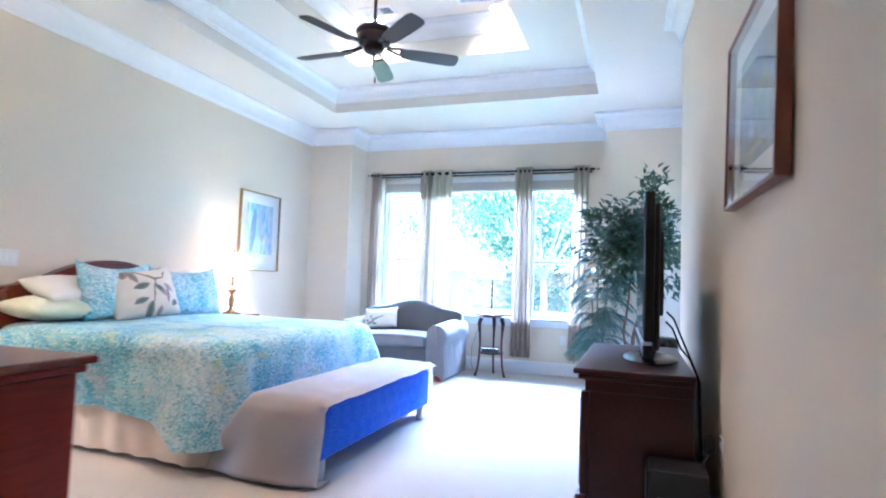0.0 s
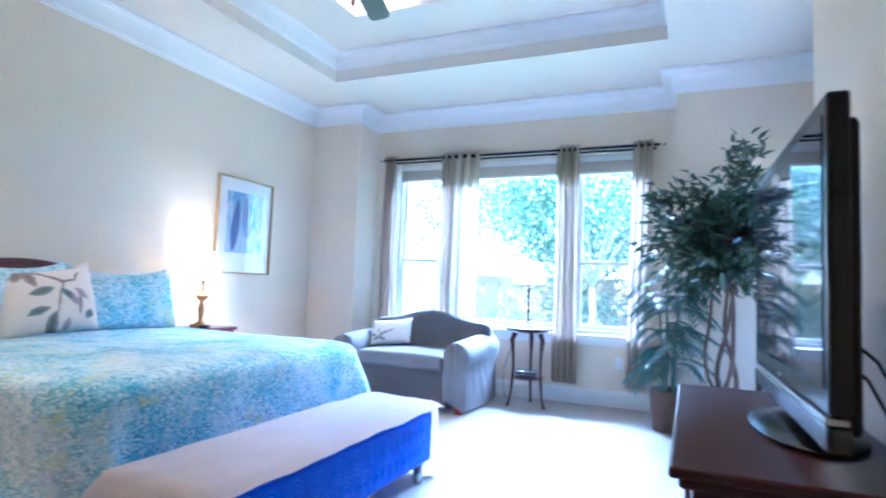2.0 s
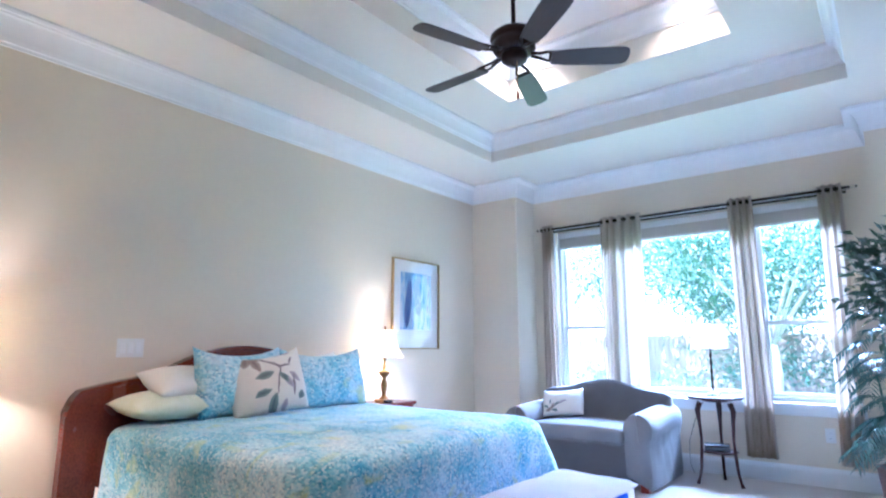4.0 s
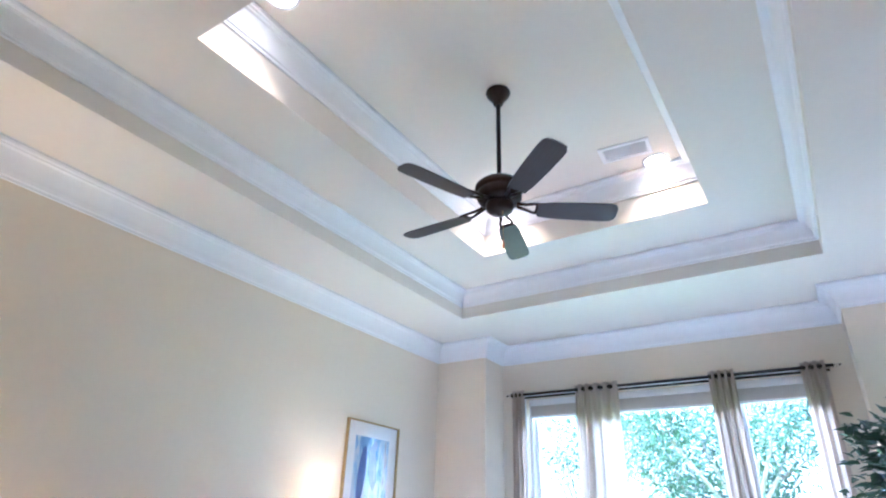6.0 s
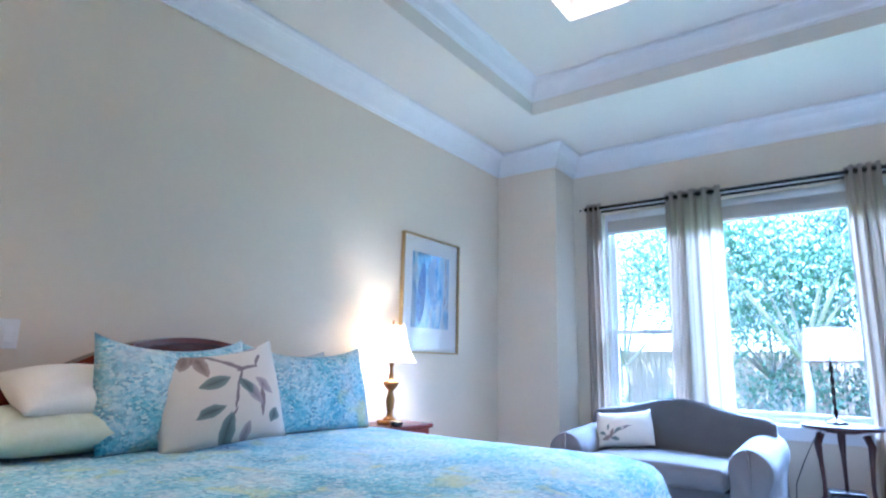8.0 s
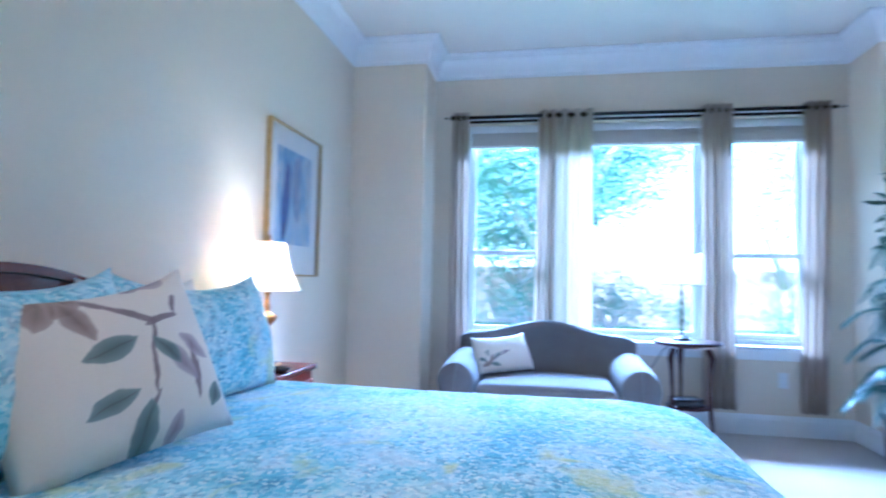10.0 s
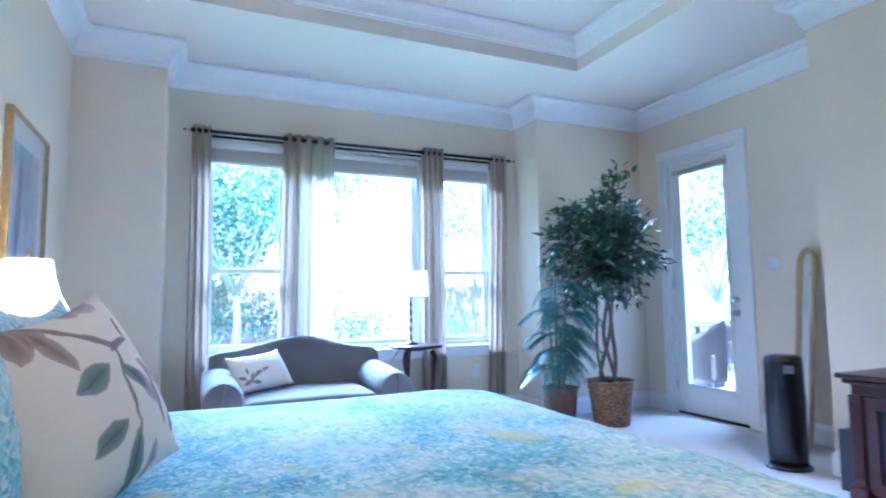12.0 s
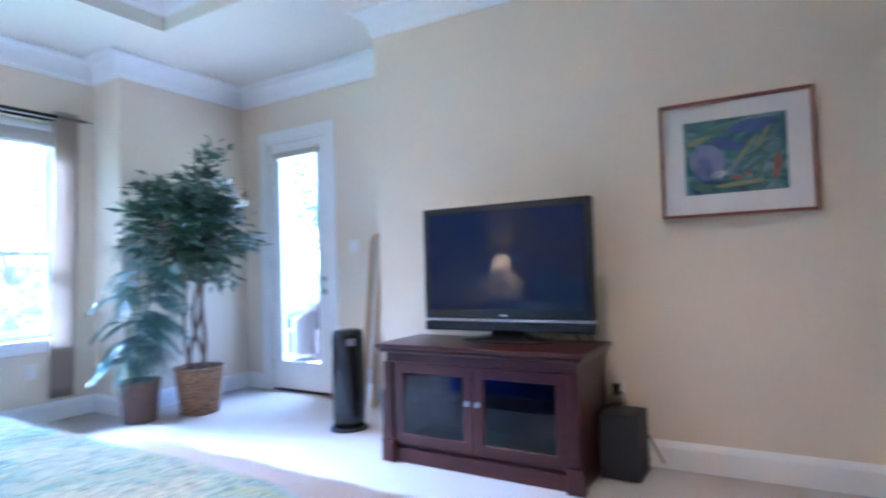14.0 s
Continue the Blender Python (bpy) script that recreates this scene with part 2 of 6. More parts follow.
MAHOGANY = material("mahogany", (0.25, 0.026, 0.008), 0.36, (0.135, 0.014, 0.005), grain=9, patch=2, bump=0.03, stretch=(1, 1, 9), coat=0.05, spec=0.3)
MAHOGANY_X = material("mahogany_top", (0.18, 0.035, 0.018), 0.26, (0.08, 0.018, 0.012), grain=9, patch=2, bump=0.03, stretch=(1, 9, 9), coat=0.10, spec=0.4)
ESPRESSO = material("dark_cherry_wood", (0.066, 0.016, 0.013), 0.32, (0.030, 0.009, 0.008), grain=8, patch=2, bump=0.03, stretch=(9, 1, 9), coat=0.05, spec=0.35)
BRONZE = material("oiled_bronze", (0.045, 0.028, 0.022), 0.35, (0.025, 0.016, 0.013), grain=30, bump=0.02, metal=0.7)
BLADE = material("walnut_blade", (0.050, 0.038, 0.036), 0.38, (0.030, 0.022, 0.020), grain=12, stretch=(1, 8, 1), bump=0.02)
BLACK = material("black_plastic", (0.012, 0.012, 0.014), 0.25, (0.008, 0.008, 0.009), grain=80, bump=0.01)
MATT = material("matt_black_plastic", (0.022, 0.021, 0.022), 0.6, (0.014, 0.013, 0.014), grain=120, bump=0.05)
SCREEN = material("screen_glass", (0.010, 0.015, 0.046), 0.045, (0.008, 0.012, 0.040), bump=0, spec=0.34)
SILVER = material("satin_silver", (0.55, 0.55, 0.57), 0.3, (0.48, 0.48, 0.50), grain=60, bump=0.02, metal=0.9)
BRASS = material("antique_brass", (0.42, 0.24, 0.08), 0.35, (0.22, 0.11, 0.035), grain=18, bump=0.05, metal=0.75)
GREY_CLOTH = material("grey_velvet_slipcover", (0.165, 0.157, 0.158), 0.9, (0.120, 0.114, 0.116), grain=180, patch=4, bump=0.3, sheen=0.18)
BLUE_SWIRL = material("cobalt_swirl_thread", (0.035, 0.20, 0.84), 0.5, (0.025, 0.17, 0.76), grain=260, bump=0.1)
BLUE_CLOTH = material("cobalt_blue_cloth", (0.006, 0.095, 0.72), 0.8, (0.005, 0.075, 0.60), grain=260, patch=3, bump=0.2, sheen=0.1)
THROW = material("taupe_throw", (0.74, 0.67, 0.63), 0.95, (0.66, 0.59, 0.55), grain=120, patch=5, bump=0.4, sheen=0.6)
LINEN = material("white_linen", (0.78, 0.75, 0.69), 0.9, (0.70, 0.67, 0.60), grain=220, patch=3, bump=0.15)
PALE_GREEN = material("pale_green_pillowcase", (0.62, 0.64, 0.44), 0.9, (0.70, 0.70, 0.56), grain=30, patch=6, bump=0.15)
SKIRT = material("ivory_bed_skirt", (0.76, 0.69, 0.62), 0.9, (0.70, 0.62, 0.55), grain=200, patch=3, bump=0.15)
PRINT = print_cloth("watercolour_print")
SHAM_PRINT = print_cloth("bold_watercolour_print", 0.85)
CURTAIN = cloth_through("beige_curtain_cloth", (0.60, 0.50, 0.40), (0.50, 0.41, 0.32), 0.34)
# the curtain cloth again, with window light put into a paler colour
CURTAIN_LIT = cloth_through("lit_curtain_cloth", (0.60, 0.53, 0.44), (0.53, 0.46, 0.37), 0.34)
BLIND = cloth_through("cellular_shade_cloth", (0.62, 0.57, 0.49), (0.56, 0.51, 0.44), 0.25, stretch=(1, 1, 20))
SHADE = cloth_through("lamp_shade_cloth", (0.84, 0.74, 0.58), (0.80, 0.69, 0.52), 0.36)
GLASS = glass_material("window_glass")
SMOKED = glass_material("smoked_cabinet_glass", (0.30, 0.30, 0.36))
PICTURE_GLASS = glass_material("picture_glass")
BARK = material("ficus_bark", (0.23, 0.15, 0.10), 0.9, (0.12, 0.075, 0.05), grain=30, stretch=(3, 3, 1), bump=0.6)
FICUS = material("ficus_leaf", (0.040, 0.105, 0.045), 0.34, (0.018, 0.055, 0.026), grain=8, patch=5, bump=0.03, spec=0.8, coat=0.5)
PALM = material("palm_leaf", (0.060, 0.175, 0.145), 0.34, (0.035, 0.115, 0.095), grain=10, patch=5, bump=0.03, spec=0.8, coat=0.35)
WICKER = material("woven_wicker", (0.36, 0.21, 0.105), 0.7, (0.085, 0.040, 0.018), grain=34, patch=8, bump=0.8, stretch=(1, 1, 3), mix=0.85)
WICKER_DARK = material("brown_pot", (0.15, 0.085, 0.055), 0.75, (0.085, 0.045, 0.03), grain=50, patch=8, bump=0.5, stretch=(1, 1, 5))
SOIL = material("dried_moss", (0.07, 0.06, 0.035), 0.95, (0.03, 0.025, 0.015), grain=80, bump=1.0)
GOLD = material("gilt_frame", (0.50, 0.36, 0.16), 0.4, (0.36, 0.24, 0.09), grain=40, bump=0.05, metal=0.4)
CHERRY = material("cherry_frame", (0.26, 0.075, 0.035), 0.35, (0.17, 0.045, 0.02), grain=9, stretch=(9, 1, 1), bump=0.03)
OAK = material("light_oak_frame", (0.52, 0.34, 0.17), 0.45, (0.40, 0.25, 0.11), grain=10, stretch=(9, 9, 1), bump=0.05)
MAT_BOARD = material("white_mat_board", (0.80, 0.78, 0.75), 0.9, grain=90, bump=0.02)
MIRROR = material("mirror_silver", (0.85, 0.86, 0.86), 0.02, (0.84, 0.85, 0.85), bump=0, metal=1.0)
PLATE = material("switch_plate", (0.80, 0.78, 0.74), 0.4, (0.77, 0.75, 0.71), grain=30, bump=0)

# ---------------------------------------------------------------- structure
floor = solid("floor", box(bmesh.new(), XL - 0.2, XD + 0.2, YB - 0.2, YW + 0.25, -0.12, 0.0), CARPET, "pale beige cut-pile carpet, wall to wall", "carpet", "structure")


def wall(name, *boxes):
    bm = bmesh.new()
    for b in boxes:
        box(bm, *b)
    return solid(name, bm, PAINT, "cream painted plaster wall", "wall", "structure")


ZT = Z3 + 0.2
wall("wall_west", (XL - 0.16, XL, YN, YW + 0.2, 0, ZT))
wall("wall_alcove_pier_west", (XL, AL, YA, YW + 0.2, 0, ZT))
wall("wall_alcove_pier_east", (AR, XD + 0.16, YA, YW + 0.2, 0, ZT))
pieces = [(AL, AR, YW, YW + 0.2, 0, WZ0), (AL, AR, YW, YW + 0.2, WZ1, ZT)]
edges = [AL] + [v for w in WIN for v in w] + [AR]
pieces += [(edges[i], edges[i + 1], YW, YW + 0.2, WZ0, WZ1) for i in range(0, len(edges), 2)]
wall("wall_window", *pieces)
tv_wall = wall("wall_television", (XT, XT + 0.16, YB, YT - 0.16, 0, ZT), (XT, XD + 0.16, YT - 0.16, YT, 0, ZT))
for v in tv_wall.data.vertices:
    v.co.x += SKEW * (YT - v.co.y)
XTB = XT + SKEW * (YT - YB)
wall("wall_garden_door", (XD, XD + 0.16, YT, DY0, 0, ZT), (XD, XD + 0.16, DY1, YA, 0, ZT), (XD, XD + 0.16, DY0, DY1, DZ, ZT))
wall("wall_near", (XL - 0.16, XN, YN - 0.16, YN, 0, ZT))
wall("wall_entry_side", (XN - 0.16, XN, YB, YN - 0.16, 0, ZT))
wall("wall_entry_back", (XN - 0.16, XTB, YB - 0.16, YB, 0, ZT))

# stepped ceiling: three levels joined by upright faces
X0, X1, Y0, Y1 = XL - 0.1, XD + 0.1, YB - 0.1, YW + 0.1


def frame_boxes(bm, outer, inner, z0, z1):
    ox0, ox1, oy0, oy1 = outer
    ix0, ix1, iy0, iy1 = inner
    for b in ((ox0, ix0, oy0, oy1), (ix1, ox1, oy0, oy1), (ix0, ix1, oy0, iy0), (ix0, ix1, iy1, oy1)):
        box(bm, *b, z0, z1)


bm = bmesh.new()
frame_boxes(bm, (X0, X1, Y0, Y1), T1, Z1, Z2 + 0.004)
frame_boxes(bm, (T1[0] - 0.05, T1[1] + 0.05, T1[2] - 0.05, T1[3] + 0.05), T2, Z2, Z3 + 0.004)
box(bm, T2[0] - 0.05, T2[1] + 0.05, T2[2] - 0.05, T2[3] + 0.05, Z3, Z3 + 0.05)
solid("ceiling", bm, CEIL, "cream double tray ceiling with stepped recesses", "ceiling", "structure")
# unseen slab added over the ceiling to block the sun
solid("sun_block_slab", box(bmesh.new(), X0 - 0.3, X1 + 0.3, Y0 - 0.3, Y1 + 0.35, ZT, ZT + 0.1), CEIL, "unseen slab above the ceiling that keeps the sun out", "roof", "structure")


def crown_profile(h, w):
    """From the foot on the wall up to the ceiling; (out, up) from the corner of wall and ceiling."""
    pts = [(0.0, -h), (0.012, -h), (0.014, -h + 0.016), (0.022, -h + 0.022)]
    for k in range(7):
        f = k / 6
        pts.append((0.024 + (w - 0.052) * (f ** 1.7), -h + 0.026 + (h - 0.062) * math.sin(f * math.pi / 2) ** 1.2))
    return pts + [(w - 0.024, -0.030), (w - 0.008, -0.026), (w, -0.014), (w, 0.0)]


room = [(XL, YN), (XN, YN), (XN, YB), (XTB, YB), (XT, YT), (XD, YT), (XD, YA), (AR, YA), (AR, YW), (AL, YW), (AL, YA), (XL, YA)]
bm = sweep(bmesh.new(), crown_profile(0.188, 0.125), [(x, y, Z1 - 0.001) for x, y in room], closed=True)
smooth_edges(solid("crown_moulding", bm, WHITE, "white painted crown moulding round the room", "moulding", "structure", smooth=True), 25)


def loop(t):
    return [(t[0], t[2]), (t[1], t[2]), (t[1], t[3]), (t[0], t[3])]


bm = sweep(bmesh.new(), crown_profile(0.150, 0.095), [(x, y, Z2 - 0.001) for x, y in loop(T1)], closed=True)
smooth_edges(solid("tray_moulding", bm, WHITE, "white crown moulding inside the ceiling tray", "moulding", "structure", smooth=True), 25)
bm = sweep(bmesh.new(), crown_profile(0.170, 0.105), [(x, y, Z3 - 0.001) for x, y in loop(T2)], closed=True)
smooth_edges(solid("upper_tray_moulding", bm, WHITE, "white crown moulding inside the upper ceiling tray", "moulding", "structure", smooth=True), 25)

BASE = [(0.0, 0.0), (0.016, 0.0), (0.016, 0.115), (0.012, 0.128), (0.006, 0.140), (0.0, 0.150)]
for line in ([(XL, YN), (XN, YN), (XN, YB), (XTB, YB), (XT, YT), (XD, YT), (XD, DY0 - 0.095)],
             [(XD, DY1 + 0.095), (XD, YA), (AR, YA), (AR, YW), (AL, YW), (AL, YA), (XL, YA), (XL, YN + 0.017)]):
    solid("baseboard", sweep(bmesh.new(), BASE, [(x, y, 0.001) for x, y in line]), WHITE, "white painted baseboard", "baseboard", "structure")


# ---------------------------------------------------------------- windows
def window(index, x0, x1, hung):
    w = tagged(new("window_%d" % index), "white double-hung window with a raised shade" if hung else "large fixed picture window with a white frame", "window", "alcove windows", "structure")
    y0, y1 = YW + 0.085, YW + 0.125
    fr = bmesh.new()
    d = 0.032
    for b in ((x0, x0 + d, y0 - 0.02, y1 + 0.05, WZ0, WZ1), (x1 - d, x1, y0 - 0.02, y1 + 0.05, WZ0, WZ1),
              (x0 + d, x1 - d, y0 - 0.02, y1 + 0.05, WZ1 - d, WZ1), (x0 + d, x1 - d, y0 - 0.02, y1 + 0.05, WZ0, WZ0 + d)):
        box(fr, *b, bevel=0.003)
    part("window_frame", fr, WHITE, w)
    a0, a1, z0, z1 = x0 + d + 0.002, x1 - d - 0.002, WZ0 + d + 0.002, WZ1 - d - 0.002
    zm = 1.345

    def sash(za, zb, y, name):
        s = bmesh.new()
        t = 0.040
        for b in ((a0, a0 + t, y, y + 0.03, za, zb), (a1 - t, a1, y, y + 0.03, za, zb), (a0 + t, a1 - t, y, y + 0.03, zb - t, zb), (a0 + t, a1 - t, y, y + 0.03, za, za + t)):
            box(s, *b, bevel=0.004)
        ob = part(name, s, WHITE, w)
        pane = part("pane", box(bmesh.new(), a0 + t - 0.004, a1 - t + 0.004, y + 0.012, y + 0.017, za + t - 0.004, zb - t + 0.004), GLASS, ob)
        pane.visible_shadow = False

    if hung:
        sash(zm - 0.02, z1, y1 - 0.005, "upper_sash")
        sash(z0, zm + 0.02, y0, "lower_sash")
    else:
        sash(z0, z1, y0 + 0.02, "sash")
    # casing round the opening, on the wall
    c = bmesh.new()
    box(c, x0 - 0.034, x0 - 0.002, YW - 0.012, YW - 0.001, WZ0, WZ1 + 0.002, bevel=0.003)
    box(c, x1 + 0.002, x1 + 0.034, YW - 0.012, YW - 0.001, WZ0, WZ1 + 0.002, bevel=0.003)
    box(c, x0 - 0.034, x1 + 0.034, YW - 0.016, YW - 0.001, WZ1 + 0.004, WZ1 + 0.06, bevel=0.004)
    part("casing", c, WHITE, w)
    return w


for k, (x0, x1) in enumerate(WIN):
    window(k + 1, x0, x1, k != 1)
sill = bmesh.new()
box(sill, WIN[0][0] - 0.07, WIN[2][1] + 0.07, YW - 0.075, YW + 0.062, WZ0 - 0.026, WZ0 - 0.002, bevel=0.006)
box(sill, WIN[0][0] - 0.05, WIN[2][1] + 0.05, YW - 0.018, YW - 0.001, WZ0 - 0.11, WZ0 - 0.028, bevel=0.004)
solid("window_sill", sill, WHITE, "long white window stool and apron", "window sill", "structure")

for x0, x1 in WIN:
    s = thing("cellular_shade", "cream cellular shade drawn up at the window head", "window shade", group="alcove shades")
    part("headrail", box(bmesh.new(), x0 + 0.036, x1 - 0.036, YW + 0.012, YW + 0.060, WZ1 - 0.076, WZ1 - 0.034, bevel=0.004), WHITE, s)
    n, zb = 9, WZ1 - 0.077
    cell = finish("cell", box(bmesh.new(), x0 + 0.040, x1 - 0.040, -0.022, 0.022, -0.0052, 0.0052, bevel=0.003, segments=1), BLIND)
    for k in range(n):
        c = new("cell", cell)
        c.parent = s
        c.matrix_basis = pose(0, YW + 0.036 + 0.002 * (k % 2), zb - 0.0115 * (k + 0.5))
    part("bottom_rail", box(bmesh.new(), x0 + 0.038, x1 - 0.038, YW + 0.016, YW + 0.056, zb - 0.0115 * n - 0.020, zb - 0.0115 * n, bevel=0.003), WHITE, s)

# ---------------------------------------------------------------- garden door
door = tagged(new("door_1"), "white full-lite garden door, closed", "door", kind="structure")
dx0, dx1 = XD + 0.020, XD + 0.062
y0, y1 = DY0 + 0.030, DY1 - 0.030
leaf = bmesh.new()
for b in ((dx0, dx1, y0, y0 + 0.125, 0.02, DZ - 0.032), (dx0, dx1, y1 - 0.125, y1, 0.02, DZ - 0.032),
          (dx0, dx1, y0 + 0.125, y1 - 0.125, DZ - 0.165, DZ - 0.032), (dx0, dx1, y0 + 0.125, y1 - 0.125, 0.02, 0.275)):
    box(leaf, *b, bevel=0.003)
leaf_ob = part("door_leaf", leaf, WHITE, door)
bead = bmesh.new()
for b in ((dx0 - 0.012, dx0 - 0.001, y0 + 0.110, y0 + 0.135, 0.26, DZ - 0.15), (dx0 - 0.012, dx0 - 0.001, y1 - 0.135, y1 - 0.110, 0.26, DZ - 0.15),
          (dx0 - 0.012, dx0 - 0.001, y0 + 0.136, y1 - 0.136, DZ - 0.175, DZ - 0.15), (dx0 - 0.012, dx0 - 0.001, y0 + 0.136, y1 - 0.136, 0.26, 0.285)):
    box(bead, *b, bevel=0.004)
part("glazing_bead", bead, WHITE, leaf_ob)
pane = part("pane", box(bmesh.new(), dx0 + 0.015, dx0 + 0.022, y0 + 0.12, y1 - 0.12, 0.27, DZ - 0.16), GLASS, leaf_ob)
pane.visible_shadow = False
fr = bmesh.new()
for b in ((XD - 0.001, XD + 0.15, DY0, DY0 + 0.028, 0, DZ), (XD - 0.001, XD + 0.15, DY1 - 0.028, DY1, 0, DZ), (XD - 0.001, XD + 0.15, DY0 + 0.028, DY1 - 0.028, DZ - 0.03, DZ)):
    box(fr, *b)
part("door_frame", fr, WHITE, door)
cs = bmesh.new()
for b in ((XD - 0.022, XD - 0.002, DY0 - 0.088, DY0 + 0.006, 0.0, DZ - 0.006), (XD - 0.022, XD - 0.002, DY1 - 0.006, DY1 + 0.088, 0.0, DZ - 0.006),
          (XD - 0.024, XD - 0.002, DY0 - 0.092, DY1 + 0.092, DZ - 0.005, DZ + 0.090)):
    box(cs, *b, bevel=0.006)
part("casing", cs, WHITE, door)
hs = part("door_shade", box(bmesh.new(), dx0 - 0.048, dx0 - 0.013, y0 + 0.085, y1 - 0.085, DZ - 0.172, DZ - 0.128, bevel=0.004), BLIND, door, "cellular shade drawn up at the head of the glass")
part("headrail", box(bmesh.new(), dx0 - 0.050, dx0 - 0.013, y0 + 0.082, y1 - 0.082, DZ - 0.127, DZ - 0.104, bevel=0.004), WHITE, hs)
part("bottom_rail", box(bmesh.new(), dx0 - 0.047, dx0 - 0.014, y0 + 0.085, y1 - 0.085, DZ - 0.186, DZ - 0.1725, bevel=0.003), WHITE, hs)
for z in (0.25, 1.20, 2.16):
    hg = bmesh.new()
    lathe(hg, [(0.006, z - 0.046), (0.006, z + 0.046)], (dx0 - 0.007, y1 + 0.004, 0), n=10)
    part("hinge", hg, SILVER, door, smooth=True)
part("threshold", box(bmesh.new(), XD + 0.002, XD + 0.16, DY0 + 0.03, DY1 - 0.03, 0.0, 0.018, bevel=0.004), BRONZE, door)
for z, r in ((1.06, 0.024), (0.945, 0.028)):
    kb = bmesh.new()
    lathe(kb, [(r, 0), (r, 0.006), (0.010, 0.008), (0.010, 0.030), (r * 0.9, 0.036), (r, 0.050), (r * 0.7, 0.062)], n=16)
    bmesh.ops.transform(kb, matrix=pose(dx0 - 0.001, y0 + 0.062, z, 0, -90, 0), verts=kb.verts)
    part("door_knob" if z < 1 else "deadbolt", kb, SILVER, leaf_ob, smooth=True)


# ---------------------------------------------------------------- ceiling fittings
for x, y in CANS:
    c = thing("recessed_light", "lit recessed can light in the upper tray", "ceiling light", (x, y, Z3), group="recessed lights")
    bm = lathe(bmesh.new(), [(0.098, -0.001), (0.098, -0.008), (0.080, -0.010), (0.078, -0.002)], cap=False)
    part("trim_ring", bm, WHITE, c, smooth=True)
    part("lens", lathe(bmesh.new(), [(0.001, -0.004), (0.078, -0.004)], cap=False), emitter("can_lens", (1.0, 0.90, 0.74), 3.0), c)
    lamp("can_light", "AREA", (x, y, Z3 - 0.014), 1.05, (1.0, 0.66, 0.36), 0.14, (x, y, 0))

for x, y in ((-0.585, 6.722), (-1.56, 6.74)):
    v = thing("ceiling_vent", "white louvred air register set in the ceiling", "air vent", (x, y, Z3), 5 if x > -1 else 0, group="ceiling vents")
    fr = bmesh.new()
    for b in ((-0.175, 0.175, -0.095, -0.066, -0.012, -0.001), (-0.175, 0.175, 0.066, 0.095, -0.012, -0.001), (-0.175, -0.146, -0.066, 0.066, -0.012, -0.001), (0.146, 0.175, -0.066, 0.066, -0.012, -0.001)):
        box(fr, *b, bevel=0.003, segments=1)
    part("frame", fr, WHITE, v)
    part("backing", box(bmesh.new(), -0.146, 0.146, -0.066, 0.066, -0.003, -0.001), MATT, v)
    slat = box(bmesh.new(), -0.0016, 0.0016, -0.066, 0.066, -0.0045, 0.0045)
    mesh = finish("slat", slat, WHITE)
    for k in range(20):
        s = new("slat", mesh)
        s.parent = v
        s.matrix_basis = pose(-0.140 + 0.0147 * k, 0, -0.010, 0, 42 if k < 13 else -42, 0)

# ceiling fan
FX, FY = -1.070, 5.726
fan = thing("ceiling_fan", "dark bronze ceiling fan with five walnut blades, at rest", "ceiling fan", (FX, FY, 0))
part("canopy", lathe(bmesh.new(), [(0.076, 3.611), (0.076, 3.602), (0.068, 3.584), (0.042, 3.550), (0.031, 3.534), (0.029, 3.515), (0.018, 3.510)]), BRONZE, fan, smooth=True)
part("downrod", lathe(bmesh.new(), [(0.013, 2.955), (0.013, 3.53)], n=14), BRONZE, fan, smooth=True)
part("motor_housing", lathe(bmesh.new(), [(0.022, 2.996), (0.026, 2.962), (0.060, 2.957), (0.112, 2.940), (0.136, 2.918), (0.140, 2.900), (0.134, 2.888), (0.122, 2.884), (0.126, 2.876), (0.126, 2.838), (0.116, 2.822), (0.090, 2.812), (0.080, 2.808)], n=32), BRONZE, fan, smooth=True)
part("switch_housing", lathe(bmesh.new(), [(0.078, 2.807), (0.080, 2.792), (0.074, 2.766), (0.050, 2.748), (0.020, 2.742), (0.012, 2.732)], n=24), BRONZE, fan, smooth=True)
blade_bm = bmesh.new()
outline = [(0.215, 0.050), (0.30, 0.062), (0.45, 0.068), (0.58, 0.070), (0.625, 0.066), (0.648, 0.052), (0.656, 0.025)]
ring = [(x, w) for x, w in outline] + [(x, -w) for x, w in outline[::-1]]
top = [blade_bm.verts.new((x, y, 0.004)) for x, y in ring]
low = [blade_bm.verts.new((x, y, -0.004)) for x, y in ring]
blade_bm.faces.new(top)
blade_bm.faces.new(low[::-1])
for k in range(len(ring)):
    blade_bm.faces.new((low[k], low[(k + 1) % len(ring)], top[(k + 1) % len(ring)], top[k]))
blade_mesh = finish("blade", blade_bm, BLADE)
arm_bm = bmesh.new()
for s in (-1, 1):
    tube(arm_bm, [(0.10, s * 0.012, 0.030), (0.15, s * 0.020, 0.018), (0.19, s * 0.036, 0.012), (0.24, s * 0.034, 0.010), (0.27, s * 0.010, 0.010)], [0.010, 0.009, 0.008, 0.008, 0.006], n=8)
box(arm_bm, 0.20, 0.265, -0.030, 0.030, 0.005, 0.011, bevel=0.003)
arm_mesh = finish("blade_arm", arm_bm, BRONZE, True)
for k in range(5):
    bl = new("blade", blade_mesh)
    bl.parent = fan
    bl.matrix_basis = pose(0, 0, 2.777, 0, 0, 34.2 + 72 * k) @ pose(0, 0, 0, -13, 0, 0)
    ar = new("blade_arm", arm_mesh)
    ar.parent = bl
